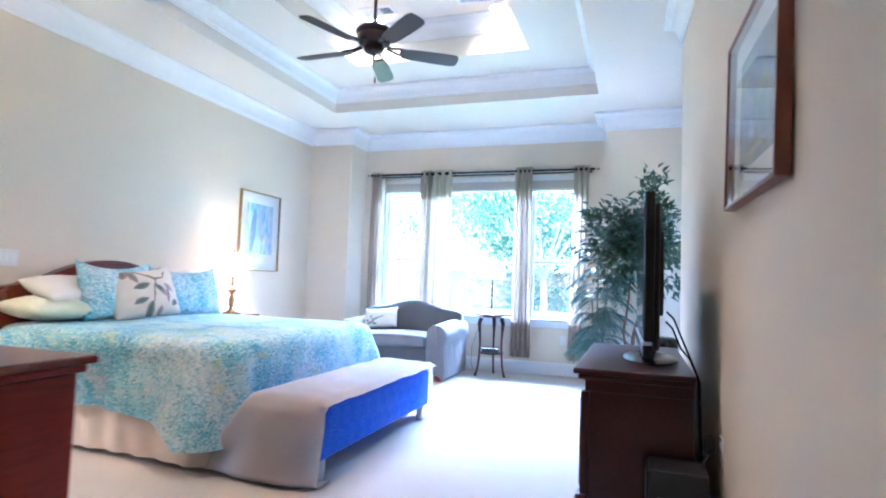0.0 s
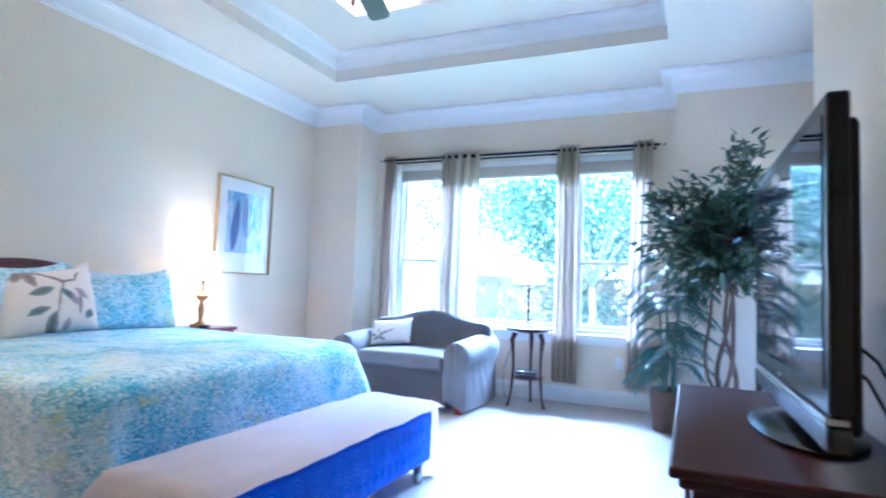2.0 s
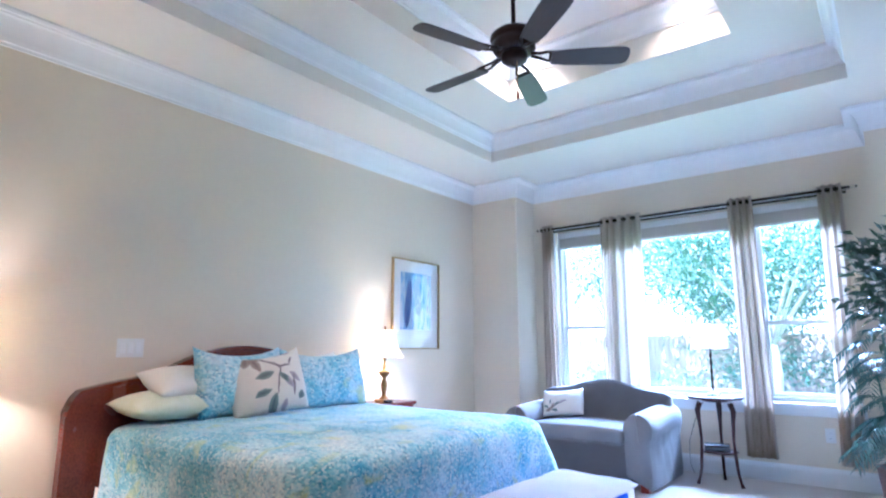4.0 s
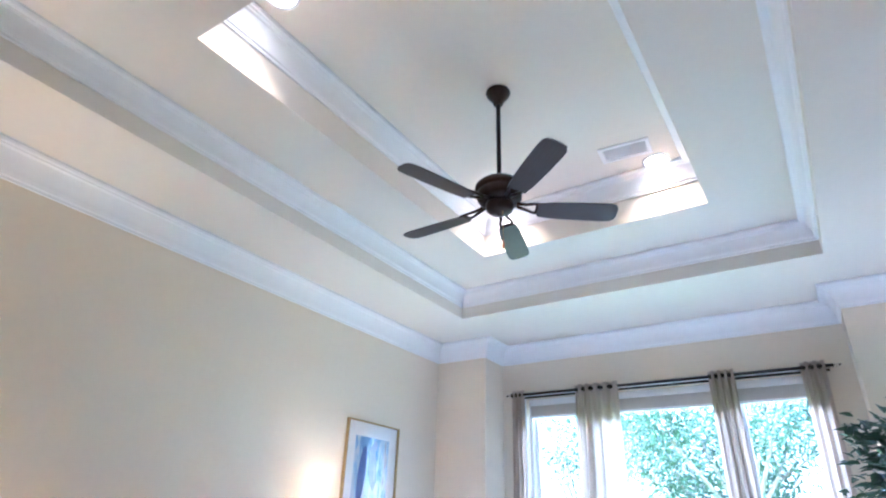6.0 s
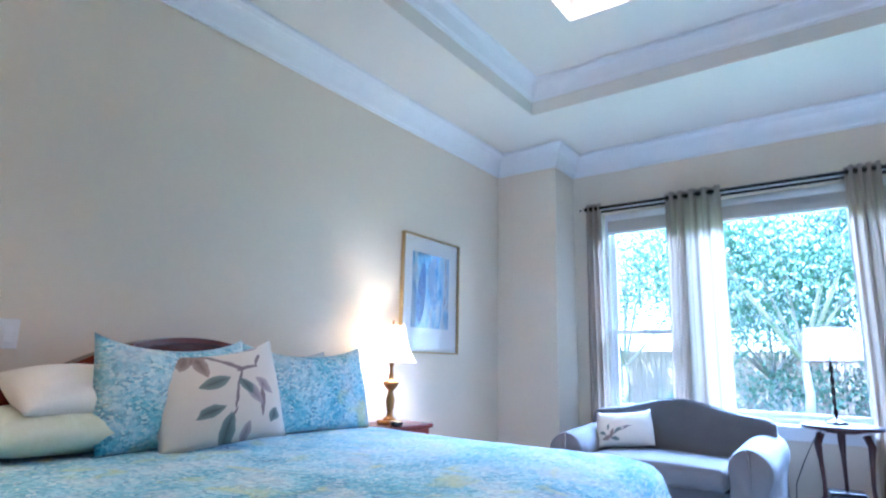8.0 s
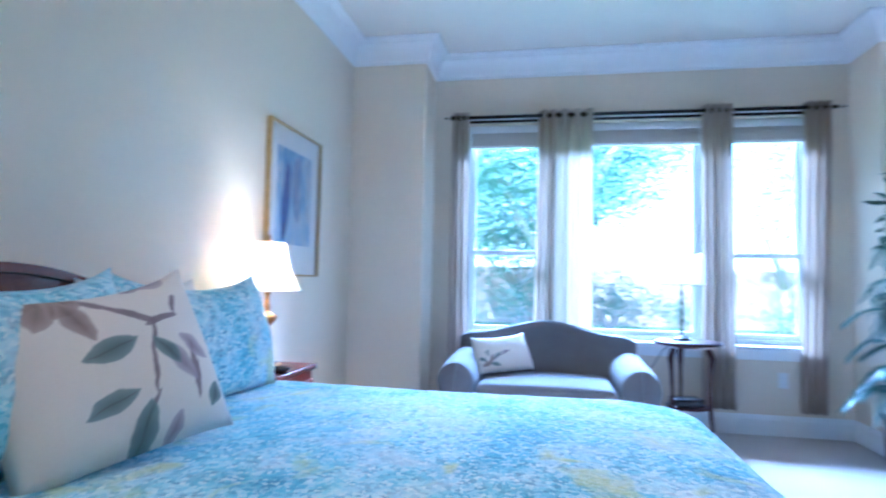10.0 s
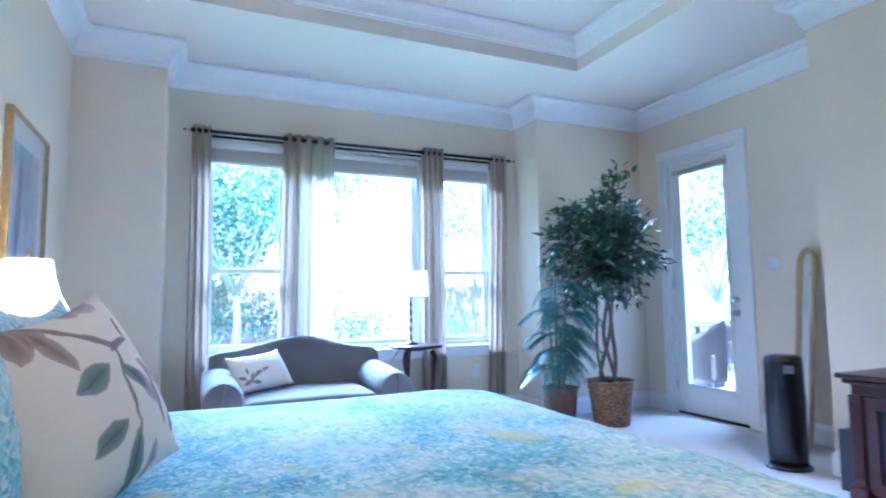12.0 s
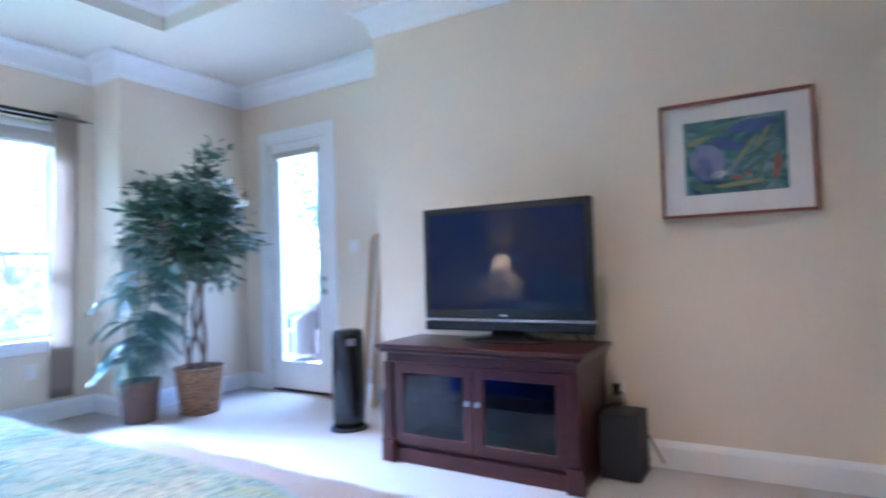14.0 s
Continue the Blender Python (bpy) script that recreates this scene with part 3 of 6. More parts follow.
chain = tube(bmesh.new(), [(0.03, -0.02, 2.752), (0.03, -0.02, 2.562)], 0.0018, n=5)
ch = part("pull_chain", chain, BRASS, fan)
part("fob", lathe(bmesh.new(), [(0.003, 2.562), (0.008, 2.547), (0.010, 2.527), (0.006, 2.512), (0.001, 2.509)], (0.03, -0.02, 0), n=10), CHERRY, ch, smooth=True)

# ---------------------------------------------------------------- curtains and rod
RY, RZ = 8.712, 2.436
rod = thing("curtain_rod", "double black curtain rod with glass finials", "curtain rod")
part("front_rod", tube(bmesh.new(), [(-2.52, RY, RZ), (0.33, RY, RZ)], 0.014, n=12), BLACK, rod, smooth=True)
part("rear_rod", tube(bmesh.new(), [(-2.50, RY + 0.055, RZ - 0.022), (0.31, RY + 0.055, RZ - 0.022)], 0.012, n=10), BLACK, rod, smooth=True)
for x, s in ((-2.52, -1), (0.33, 1)):
    f = part("finial", lathe(bmesh.new(), [(0.012, -0.004), (0.016, 0.004), (0.012, 0.012)], n=14), BLACK, rod, smooth=True)
    f.matrix_basis = pose(x, RY, RZ, 0, 90 * s, 0)
    part("glass_ball", lathe(bmesh.new(), [(0.004, 0.013), (0.012, 0.018), (0.016, 0.028), (0.012, 0.038), (0.004, 0.043)], n=16), glass_material("finial_glass", (0.95, 0.95, 0.95)), f, smooth=True)
    part("tip", lathe(bmesh.new(), [(0.006, 0.044), (0.010, 0.050), (0.007, 0.060), (0.001, 0.066)], n=12), BLACK, f, smooth=True)
for x in (-2.455, -1.50, 0.20):
    bk = bmesh.new()
    tube(bk, [(x, YW - 0.002, RZ - 0.03), (x, RY + 0.055, RZ - 0.033), (x, RY - 0.002, RZ - 0.014)], 0.006, n=8)
    box(bk, x - 0.02, x + 0.02, YW - 0.006, YW - 0.001, RZ - 0.07, RZ + 0.01)
    part("bracket", bk, BLACK, rod)
part("centre_collar", tube(bmesh.new(), [(-1.53, RY, RZ), (-1.46, RY, RZ)], 0.016, n=12), BLACK, rod, smooth=True)


def curtain(x0, x1, b0, b1, folds, depth, mat, label, z0=0.20, seed=0, y=RY, zt=RZ + 0.045):
    bm = bmesh.new()

    def at(u, v):
        z = zt + (z0 - zt) * v
        wob = 0.18 * math.sin(3.1 * v + seed) + 0.12 * nz(u * 3 + seed, v * 4)
        ph = 2 * math.pi * folds * (u + 0.012 * math.sin(5 * v + seed * 2))
        spread = v ** 1.4
        x = (x0 + (x1 - x0) * u) * (1 - spread) + (b0 + (b1 - b0) * u) * spread
        return (x + 0.006 * math.sin(2 * ph + seed), y + depth * (math.sin(ph) * (1 - 0.25 * spread) + wob * spread), z)

    sheet(bm, folds * 10, 26, at)
    bmesh.ops.solidify(bm, geom=bm.faces[:], thickness=0.0025)
    c = thing("curtain", label, "curtain", group="alcove curtains")
    part("curtain_panel", bm, mat, c, smooth=True)
    mesh = finish("grommet", tube(bmesh.new(), [(0.022 * math.cos(a * math.pi / 6), 0, 0.022 * math.sin(a * math.pi / 6)) for a in range(13)], 0.003, n=6), BRONZE, True)
    for k in range(2 * folds):
        g = new("grommet", mesh)
        g.parent = c
        u = (k + 0.5) / (2 * folds)
        g.matrix_basis = pose(x0 + (x1 - x0) * u, y, RZ, 0, 0, 90 + (35 if k % 2 else -35))
    return c


curtain(-2.525, -2.385, -2.53, -2.36, 3, 0.022, CURTAIN, "narrow beige grommet curtain drawn to the alcove corner", seed=1, z0=0.06)
curtain(-1.830, -1.690, -1.86, -1.72, 2, 0.030, CURTAIN, "beige grommet curtain between the windows", seed=2)
# lit half of the same panel, coloured paler
curtain(-1.690, -1.400, -1.72, -1.40, 3, 0.026, CURTAIN_LIT, "translucent curtain half, coloured paler for the window light on it", seed=3, y=RY)
curtain(-0.590, -0.380, -0.60, -0.365, 4, 0.028, CURTAIN, "beige grommet curtain between the windows", seed=4)
curtain(0.115, 0.290, 0.07, 0.245, 3, 0.028, CURTAIN, "beige grommet curtain drawn to the alcove corner", seed=5)


# ---------------------------------------------------------------- pillows
def pillow(bm, w, h, t, seed=0, n=18, sag=0.03):
    """Stuffed cushion in the x-z plane, thick along y, with pinched corners; its foot at z = 0."""
    for side in (1, -1):
        def at(u, v):
            a, b = 2 * u - 1, 2 * v - 1
            pinch = 1 - 0.055 * (1 - abs(b) ** 3) * abs(a) ** 4
            pinch2 = 1 - 0.055 * (1 - abs(a) ** 3) * abs(b) ** 4
            th = (max(0.0, 1 - abs(a) ** 2.6) * max(0.0, 1 - abs(b) ** 2.6)) ** 0.64
            z = h / 2 + b * h / 2 * pinch2 - sag * (1 - a * a) * (v ** 2)
            wr = 0.006 * nz(a * 3 + seed, b * 3, side) + 0.003 * nz(a * 9, b * 9 + seed, side)
            soft = 1 - 0.07 * (a * b) ** 2
            return (a * w / 2 * pinch * soft, side * (t / 2 * th + wr * th), z)
        sheet(bm, n, n, at)
    bmesh.ops.remove_doubles(bm, verts=bm.verts, dist=0.0008)
    return bm


def cushion(label, at, turn, lean, w, h, t, mat, seed=0, name="pillow", sag=0.03, roll=0, group="bed pillows"):
    m = pose(*at, 0, 0, turn) @ pose(0, 0, 0, -lean, 0, 0) @ pose(0, 0, 0, 0, roll, 0)
    ob = solid(name, pillow(bmesh.new(), w, h, t, seed, sag=sag), mat, label, "pillow", smooth=True, group=group)
    ob.matrix_world = m
    return ob


# ---------------------------------------------------------------- bed
BX0, BX1, BY0, BY1 = -3.150, -1.225, 4.475, 6.395
bed = thing("bed", "king bed with an arched mahogany headboard and ivory skirt", "bed", (-2.2, 5.43, 0))
part("mattress", box(bmesh.new(), -0.935, 0.860, -0.850, 0.850, 0.36, 0.650, bevel=0.07, segments=4), LINEN, bed, smooth=True)
part("box_spring", box(bmesh.new(), -0.935, 0.925, -0.910, 0.910, 0.14, 0.355, bevel=0.02), LINEN, bed)
for x in (-0.85, 0.85):
    for y in (-0.8, 0.8):
        part("leg", box(bmesh.new(), x - 0.04, x + 0.04, y - 0.04, y + 0.04, 0.0, 0.139), MAHOGANY, bed)


def headboard_top(y):
    """Height of the scrolled headboard at a distance y from its middle."""
    a = abs(y)
    if a < 0.52:
        return 1.135 - 0.135 * (a / 0.52) ** 2.0
    if a < 0.66:
        return 1.000 - 0.030 * (a - 0.52) / 0.14
    if a < 0.72:
        return 0.970 - 0.030 * ((a - 0.66) / 0.06)
    return 0.940 - 0.075 * ((a - 0.72) / 0.38) ** 1.3


hb, n = bmesh.new(), 72
front, back = [], []
for k in range(n + 1):
    y = -1.10 + 2.20 * k / n
    drop = 0.10 * max(0.0, (abs(y) - 1.03) / 0.07) ** 2
    z = headboard_top(y) - drop
    for x, row in ((-0.968, front), (-1.036, back)):
        row.append([hb.verts.new((x, y, zz)) for zz in (0.25, 0.60, z - 0.045, z - 0.03)] + [hb.verts.new((x + (0.016 if row is front else -0.004), y, z - 0.026)), hb.verts.new((x + (0.016 if row is front else -0.004), y, z))])
for row, flip in ((front, False), (back, True)):
    for p, q in zip(row, row[1:]):
        for j in range(5):
            f = (p[j], q[j], q[j + 1], p[j + 1])
            hb.faces.new(f[::-1] if flip else f)
for p, q, r, s in zip(front, front[1:], back, back[1:]):
    hb.faces.new((p[5], q[5], s[5], r[5]))
    hb.faces.new((p[0], r[0], s[0], q[0]))
for e in (0, n):
    hb.faces.new(front[e] + back[e][::-1])
smooth_edges(part("headboard", hb, MAHOGANY_X, bed, "polished mahogany headboard with a scrolled arch", smooth=True), 35)
for s in (-1, 1):
    part("headboard_post", box(bmesh.new(), -1.03, -0.975, s * 1.02 - 0.035, s * 1.02 + 0.035, 0.0, 0.262, bevel=0.006), MAHOGANY, bed)


def rounded(x0, x1, y0, y1, r, per=14):
    pts = []
    for cx, cy, a0 in ((x1 - r, y0 + r, -90), (x1 - r, y1 - r, 0), (x0 + r, y1 - r, 90), (x0 + r, y0 + r, 180)):
        for k in range(per + 1):
            a = radians(a0 + 90 * k / per)
            pts.append((cx + r * math.cos(a), cy + r * math.sin(a)))
    out = []
    for p, q in zip(pts, pts[1:] + pts[:1]):
        d = math.dist(p, q)
        m = max(1, int(d / 0.035))
        out += [(p[0] + (q[0] - p[0]) * k / m, p[1] + (q[1] - p[1]) * k / m) for k in range(m)]
    return out


# gathered skirt round three sides
sk = bmesh.new()
line = [(-0.925, -0.925), (0.935, -0.925), (0.935, 0.925), (-0.925, 0.925)]
run = []
for (ax, ay), (bx, by) in zip(line, line[1:]):
    m = int(math.dist((ax, ay), (bx, by)) / 0.018)
    nx, ny = (by - ay) / math.dist((ax, ay), (bx, by)), -(bx - ax) / math.dist((ax, ay), (bx, by))
    run += [(ax + (bx - ax) * k / m, ay + (by - ay) * k / m, nx, ny) for k in range(m)]
cols = []
for i, (x, y, nx, ny) in enumerate(run):
    col = []
    for j in range(7):
        v = j / 6
        g = (0.010 * math.sin(i * 0.62) + 0.018 * nz(i * 0.09, v * 1.2) + 0.020 * max(0, math.sin(i * 0.085)) ** 6) * (0.15 + v)
        col.append(sk.verts.new((x + nx * (g + 0.012 * v), y + ny * (g + 0.012 * v), 0.352 - 0.325 * v + 0.008 * nz(i * 0.03, 5) * v)))
    cols.append(col)
for p, q in zip(cols, cols[1:]):
    for j in range(6):
        sk.faces.new((p[j], p[j + 1], q[j + 1], q[j]))
part("bed_skirt", sk, SKIRT, bed, "gathered ivory bed skirt", smooth=True)

# quilted spread
sp = bmesh.new()
edge = rounded(BX0, BX1, BY0, BY1, 0.24)
cx, cy = (BX0 + BX1) / 2, (BY0 + BY1) / 2
rings = []
for f, z in ((0.25, 0.703), (0.5, 0.702), (0.7, 0.700), (0.8, 0.698), (0.88, 0.696), (0.93, 0.690), (0.965, 0.676), (0.988, 0.650), (1.0, 0.615)):
    ring = []
    for i, (x, y) in enumerate(edge):
        ex, ey = x - cx, y - cy
        # shrink by a steady margin so that the roll at the edge is even on all sides
        mx, my = (BX1 - BX0) / 2, (BY1 - BY0) / 2
        if f < 0.8:
            px, py = cx + ex * f, cy + ey * f
        else:
            g = (1 - f) * 0.92
            px, py = cx + ex * (1 - g / mx * 1.0), cy + ey * (1 - g / my * 1.0)
        ring.append(sp.verts.new((px, py, z + 0.006 * nz(px * 3.1, py * 3.1) + 0.003 * nz(px * 11, py * 11))))
    rings.append(ring)
foot_near = Vector((BX1 - 0.03, BY0 + 0.02))
for j in range(1, 11):
    v = j / 10
    ring = []
    for i, (x, y) in enumerate(edge):
        p = Vector((x, y))
        out = Vector((x - cx, (y - cy))).normalized()
        if abs(x - BX1) < 0.01 and BY0 + 0.2 < y < BY1 - 0.2:
            out = Vector((1, 0))
        elif abs(y - BY0) < 0.01 or abs(y - BY1) < 0.01:
            out = Vector((0, math.copysign(1, y - cy)))
        head = x < BX0 + 0.12 and abs(y - cy) < 0.93
        corner = math.exp(-((p - foot_near).length / 0.33) ** 2) + math.exp(-((p - Vector((BX1 - 0.03, BY1 - 0.02))).length / 0.24) ** 2)
        fold = 0.016 * math.sin(i * 0.55) + 0.030 * nz(i * 0.08, 3.0) + 0.022 * nz(i * 0.22, v * 1.5)
        flare = (0.020 + 0.105 * corner) * v + fold * v * (1.0 + 0.8 * corner)
        if abs(x - BX1) < 0.2 and abs(y - cy) < 0.75:
            flare = 0.012 * v + 0.25 * fold * v
        sag = math.hypot((BX1 - x) * 0.55, (y - BY0) * 1.5)
        drop = 0.345 + 0.150 * min(1, corner * 0.25 + math.exp(-(sag / 0.30) ** 1.6)) + 0.03 * nz(i * 0.045, 9.0) - 0.02
        if head:
            flare, drop = 0, 0.05
        ring.append(sp.verts.new((x + out.x * flare, y + out.y * flare, 0.615 - drop * v)))
    rings.append(ring)
mid = sp.verts.new((cx, cy, 0.704))
m = len(edge)
for k in range(m):
    sp.faces.new((mid, rings[0][k], rings[0][(k + 1) % m]))
for p, q in zip(rings, rings[1:]):
    for k in range(m):
        sp.faces.new((p[k], q[k], q[(k + 1) % m], p[(k + 1) % m]))
hem = [v.co.copy() for v in rings[-1]]
spread = thing("bedspread", "quilted bedspread in teal, blue and lime watercolour print on the bed", "bedspread")
part("quilt", sp, PRINT, spread, smooth=True)
part("binding", tube(bmesh.new(), hem + hem[:1], 0.0045, n=6, cap=False), PRINT, spread, smooth=True)

ZB = 0.700
cushion("pale green pillow lying flat at the bed head", (-2.74, 4.83, ZB + 0.078), 90, 87, 0.66, 0.42, 0.17, PALE_GREEN, 4, sag=0)
cushion("white pillow leaning on the headboard", (-2.80, 4.94, ZB + 0.150), 92, 70, 0.58, 0.36, 0.18, LINEN, 5)
cushion("white pillow leaning on the headboard behind the sham", (-3.00, 5.95, ZB), 90, 20, 0.62, 0.42, 0.15, LINEN, 6)
cushion("teal and lime watercolour-print sham standing at the bed head", (-2.77, 5.205, ZB - 0.005), 91, 16, 0.68, 0.45, 0.17, SHAM_PRINT, 1, sag=0.05)
cushion("teal watercolour-print sham standing at the bed head", (-2.80, 5.905, ZB - 0.005), 87, 16, 0.78, 0.44, 0.17, SHAM_PRINT, 2, sag=0.05)


# ---------------------------------------------------------------- floral print
def floral(name, sprig=False):
    m = material(name, (0.72, 0.68, 0.63), 0.9, (0.68, 0.64, 0.58), grain=260, patch=4, bump=0.15)
    nt = m.node_tree
    b = nt.nodes["Principled BSDF"]
    co = nt.nodes.new("ShaderNodeTexCoord")
    wob = nt.nodes.new("ShaderNodeTexNoise")
    wob.inputs["Scale"].default_value = 18
    nt.links.new(co.outputs["Object"], wob.inputs["Vector"])
    shift = nt.nodes.new("ShaderNodeVectorMath")
    shift.operation = "MULTIPLY_ADD"
    shift.inputs[1].default_value = (0.022, 0, 0.022)
    nt.links.new(wob.outputs["Color"], shift.inputs[0])
    nt.links.new(co.outputs["Object"], shift.inputs[2])
    last = [b.inputs["Base Color"].links[0].from_socket]

    def blot(x, z, long, wide, turn, colour, dark, strength=0.9, pointed=False):
        mp = nt.nodes.new("ShaderNodeMapping")
        mp.vector_type = "TEXTURE"
        mp.inputs["Location"].default_value = (x + 0.011, 0, z + 0.011)
        mp.inputs["Rotation"].default_value = (0, radians(-turn), 0)
        mp.inputs["Scale"].default_value = (long, 1.0, wide)
        nt.links.new(shift.outputs[0], mp.inputs[0])
        g = nt.nodes.new("ShaderNodeTexGradient")
        g.gradient_type = "SPHERICAL"
        flat = nt.nodes.new("ShaderNodeVectorMath")
        flat.operation = "MULTIPLY"
        flat.inputs[1].default_value = (1, 0, 1)
        nt.links.new(mp.outputs[0], flat.inputs[0])
        nt.links.new(flat.outputs[0], g.inputs[0])
        shade = g.outputs["Fac"]
        if pointed:
            # two curved edges that meet in points, with a darker rib between them
            parts = nt.nodes.new("ShaderNodeSeparateXYZ")
            nt.links.new(flat.outputs[0], parts.inputs[0])
            square, side, edge = (nt.nodes.new("ShaderNodeMath") for _ in range(3))
            square.operation, side.operation, edge.operation = "MULTIPLY", "ABSOLUTE", "SUBTRACT"
            nt.links.new(parts.outputs["X"], square.inputs[0])
            nt.links.new(parts.outputs["X"], square.inputs[1])
            nt.links.new(parts.outputs["Z"], side.inputs[0])
            both = nt.nodes.new("ShaderNodeMath")
            nt.links.new(square.outputs[0], both.inputs[0])
            nt.links.new(side.outputs[0], both.inputs[1])
            edge.inputs[0].default_value = 1.0
            nt.links.new(both.outputs[0], edge.inputs[1])
            shade = edge.outputs[0]
        r = nt.nodes.new("ShaderNodeMapRange")
        r.inputs["From Min"].default_value, r.inputs["From Max"].default_value = 0.02, 0.16
        r.inputs["To Max"].default_value = strength
        nt.links.new(shade, r.inputs[0])
        tone = nt.nodes.new("ShaderNodeMix")
        tone.data_type = "RGBA"
        tone.inputs[6].default_value, tone.inputs[7].default_value = (*colour, 1), (*dark, 1)
        nt.links.new(shade, tone.inputs[0])
        x2 = nt.nodes.new("ShaderNodeMix")
        x2.data_type = "RGBA"
        nt.links.new(r.outputs[0], x2.inputs[0])
        nt.links.new(last[0], x2.inputs[6])
        nt.links.new(tone.outputs[2], x2.inputs[7])
        last[0] = x2.outputs[2]

    leaf, leaf_d = (0.20, 0.27, 0.27), (0.06, 0.11, 0.12)
    petal, petal_d = (0.38, 0.30, 0.27), (0.14, 0.10, 0.095)
    mauve, mauve_d = (0.42, 0.37, 0.43), (0.18, 0.14, 0.20)
    stem, stem_d = (0.24, 0.19, 0.22), (0.16, 0.13, 0.15)
    if sprig:
        # one small spray in a corner
        for x, z, l, w, t, c, d in ((-0.125, 0.055, 0.040, 0.018, 25, petal, petal_d), (-0.090, 0.085, 0.036, 0.016, 70, petal, petal_d), (-0.150, 0.095, 0.034, 0.014, -50, leaf, leaf_d),
                                    (-0.070, 0.045, 0.036, 0.014, -20, leaf, leaf_d), (-0.045, 0.105, 0.042, 0.013, 35, leaf, leaf_d), (0.010, 0.130, 0.032, 0.011, 10, mauve, mauve_d), (-0.110, 0.135, 0.030, 0.012, 80, leaf, leaf_d)):
            blot(x, z, l, w, t, c, d, 0.9, True)
        blot(-0.03, 0.10, 0.11, 0.004, 25, stem, stem_d)
    else:
        # branch from the flower to the middle, and the hanging stem
        for x, z, l, w, t in ((-0.03, 0.355, 0.060, 0.010, -35), (0.045, 0.305, 0.060, 0.010, -28), (0.105, 0.285, 0.045, 0.010, 12), (0.150, 0.320, 0.030, 0.009, 60),
                              (0.075, 0.245, 0.055, 0.006, 70), (0.055, 0.165, 0.055, 0.006, 76), (0.030, 0.090, 0.050, 0.005, 55), (0.15, 0.15, 0.07, 0.010, 82)):
            blot(x, z, l, w, t, stem, stem_d)
        for x, z, l, w, t in ((-0.165, 0.385, 0.055, 0.030, 20), (-0.115, 0.405, 0.050, 0.032, -30), (-0.125, 0.350, 0.045, 0.026, 70), (-0.075, 0.360, 0.040, 0.024, 40), (-0.065, 0.315, 0.050, 0.020, -70)):
            blot(x, z, l * 1.25, w * 1.45, t, petal, petal_d, 0.88, True)
        for x, z, l, w, t in ((0.135, 0.400, 0.045, 0.030, 25), (0.095, 0.390, 0.045, 0.016, 20), (0.120, 0.175, 0.060, 0.024, -65), (0.165, 0.205, 0.050, 0.022, -50), (0.03, 0.415, 0.020, 0.018, 0), (0.075, 0.035, 0.045, 0.020, 60)):
            blot(x, z, l, w, t, mauve, mauve_d, 0.80, l > w * 1.6)
        for x, z, l, w, t in ((-0.020, 0.235, 0.066, 0.026, 12), (-0.045, 0.120, 0.062, 0.022, 18), (0.005, 0.045, 0.072, 0.028, 68), (0.095, 0.205, 0.050, 0.018, -60), (0.185, 0.085, 0.035, 0.018, 60)):
            blot(x, z, l, w * 1.15, t, leaf, leaf_d, 0.92, True)
            blot(x, z, l * 0.92, 0.0022, t, stem_d, leaf_d, 0.7, True)
    nt.links.new(last[0], b.inputs["Base Color"])
    return m


FLORAL = floral("floral_print_cotton")
SPRIG = floral("sprig_print_cotton", True)
cushion("cream cushion printed with grey leaves and mauve blossom", (-2.600, 5.285, ZB + 0.012), 61, 26, 0.49, 0.43, 0.16, FLORAL, 3, sag=0.035, roll=-9)

# ---------------------------------------------------------------- bench
bench = thing("storage_bench", "long cobalt blue upholstered storage bench at the bed foot", "bench")
part("box_body", box(bmesh.new(), -1.065, -0.700, 4.575, 6.180, 0.110, 0.366, bevel=0.012), BLUE_CLOTH, bench, "cobalt cloth with a tonal swirl weave")
part("lid", box(bmesh.new(), -1.075, -0.690, 4.565, 6.190, 0.368, 0.424, bevel=0.025, segments=3), BLUE_CLOTH, bench, smooth=True)
foot_mesh = finish("foot", lathe(bmesh.new(), [(0.022, 0.0), (0.026, 0.01), (0.030, 0.110)], n=14), SILVER, True)
for x in (-1.00, -0.740):
    for y in (4.650, 6.10):
        f = new("foot", foot_mesh)
        f.parent = bench
        f.matrix_basis = pose(x, y, 0)
# raised tonal swirls on the long face
swirl = bmesh.new()
t, turns = [], 2.6
for k in range(34):
    a = 2 * math.pi * turns * k / 33
    r = 0.008 + 0.050 * k / 33
    t.append((0, r * math.cos(a), r * math.sin(a)))
tube(swirl, t, 0.0019, n=5)
swirl_mesh = finish("swirl", swirl, BLUE_SWIRL, True)
rnd = random.Random(5)
for k in range(22):
    s = new("swirl", swirl_mesh)
    s.parent = bench
    s.matrix_basis = pose(-0.6995, 4.65 + 0.068 * k, 0.190 + (0.10 if k % 2 else 0) + rnd.uniform(-0.01, 0.01), rnd.uniform(0, 360), 0, 0) @ Matrix.Scale(rnd.uniform(0.9, 1.2), 4)

# fleece throw laid over the bench, hanging to the floor at both ends
th = bmesh.new()


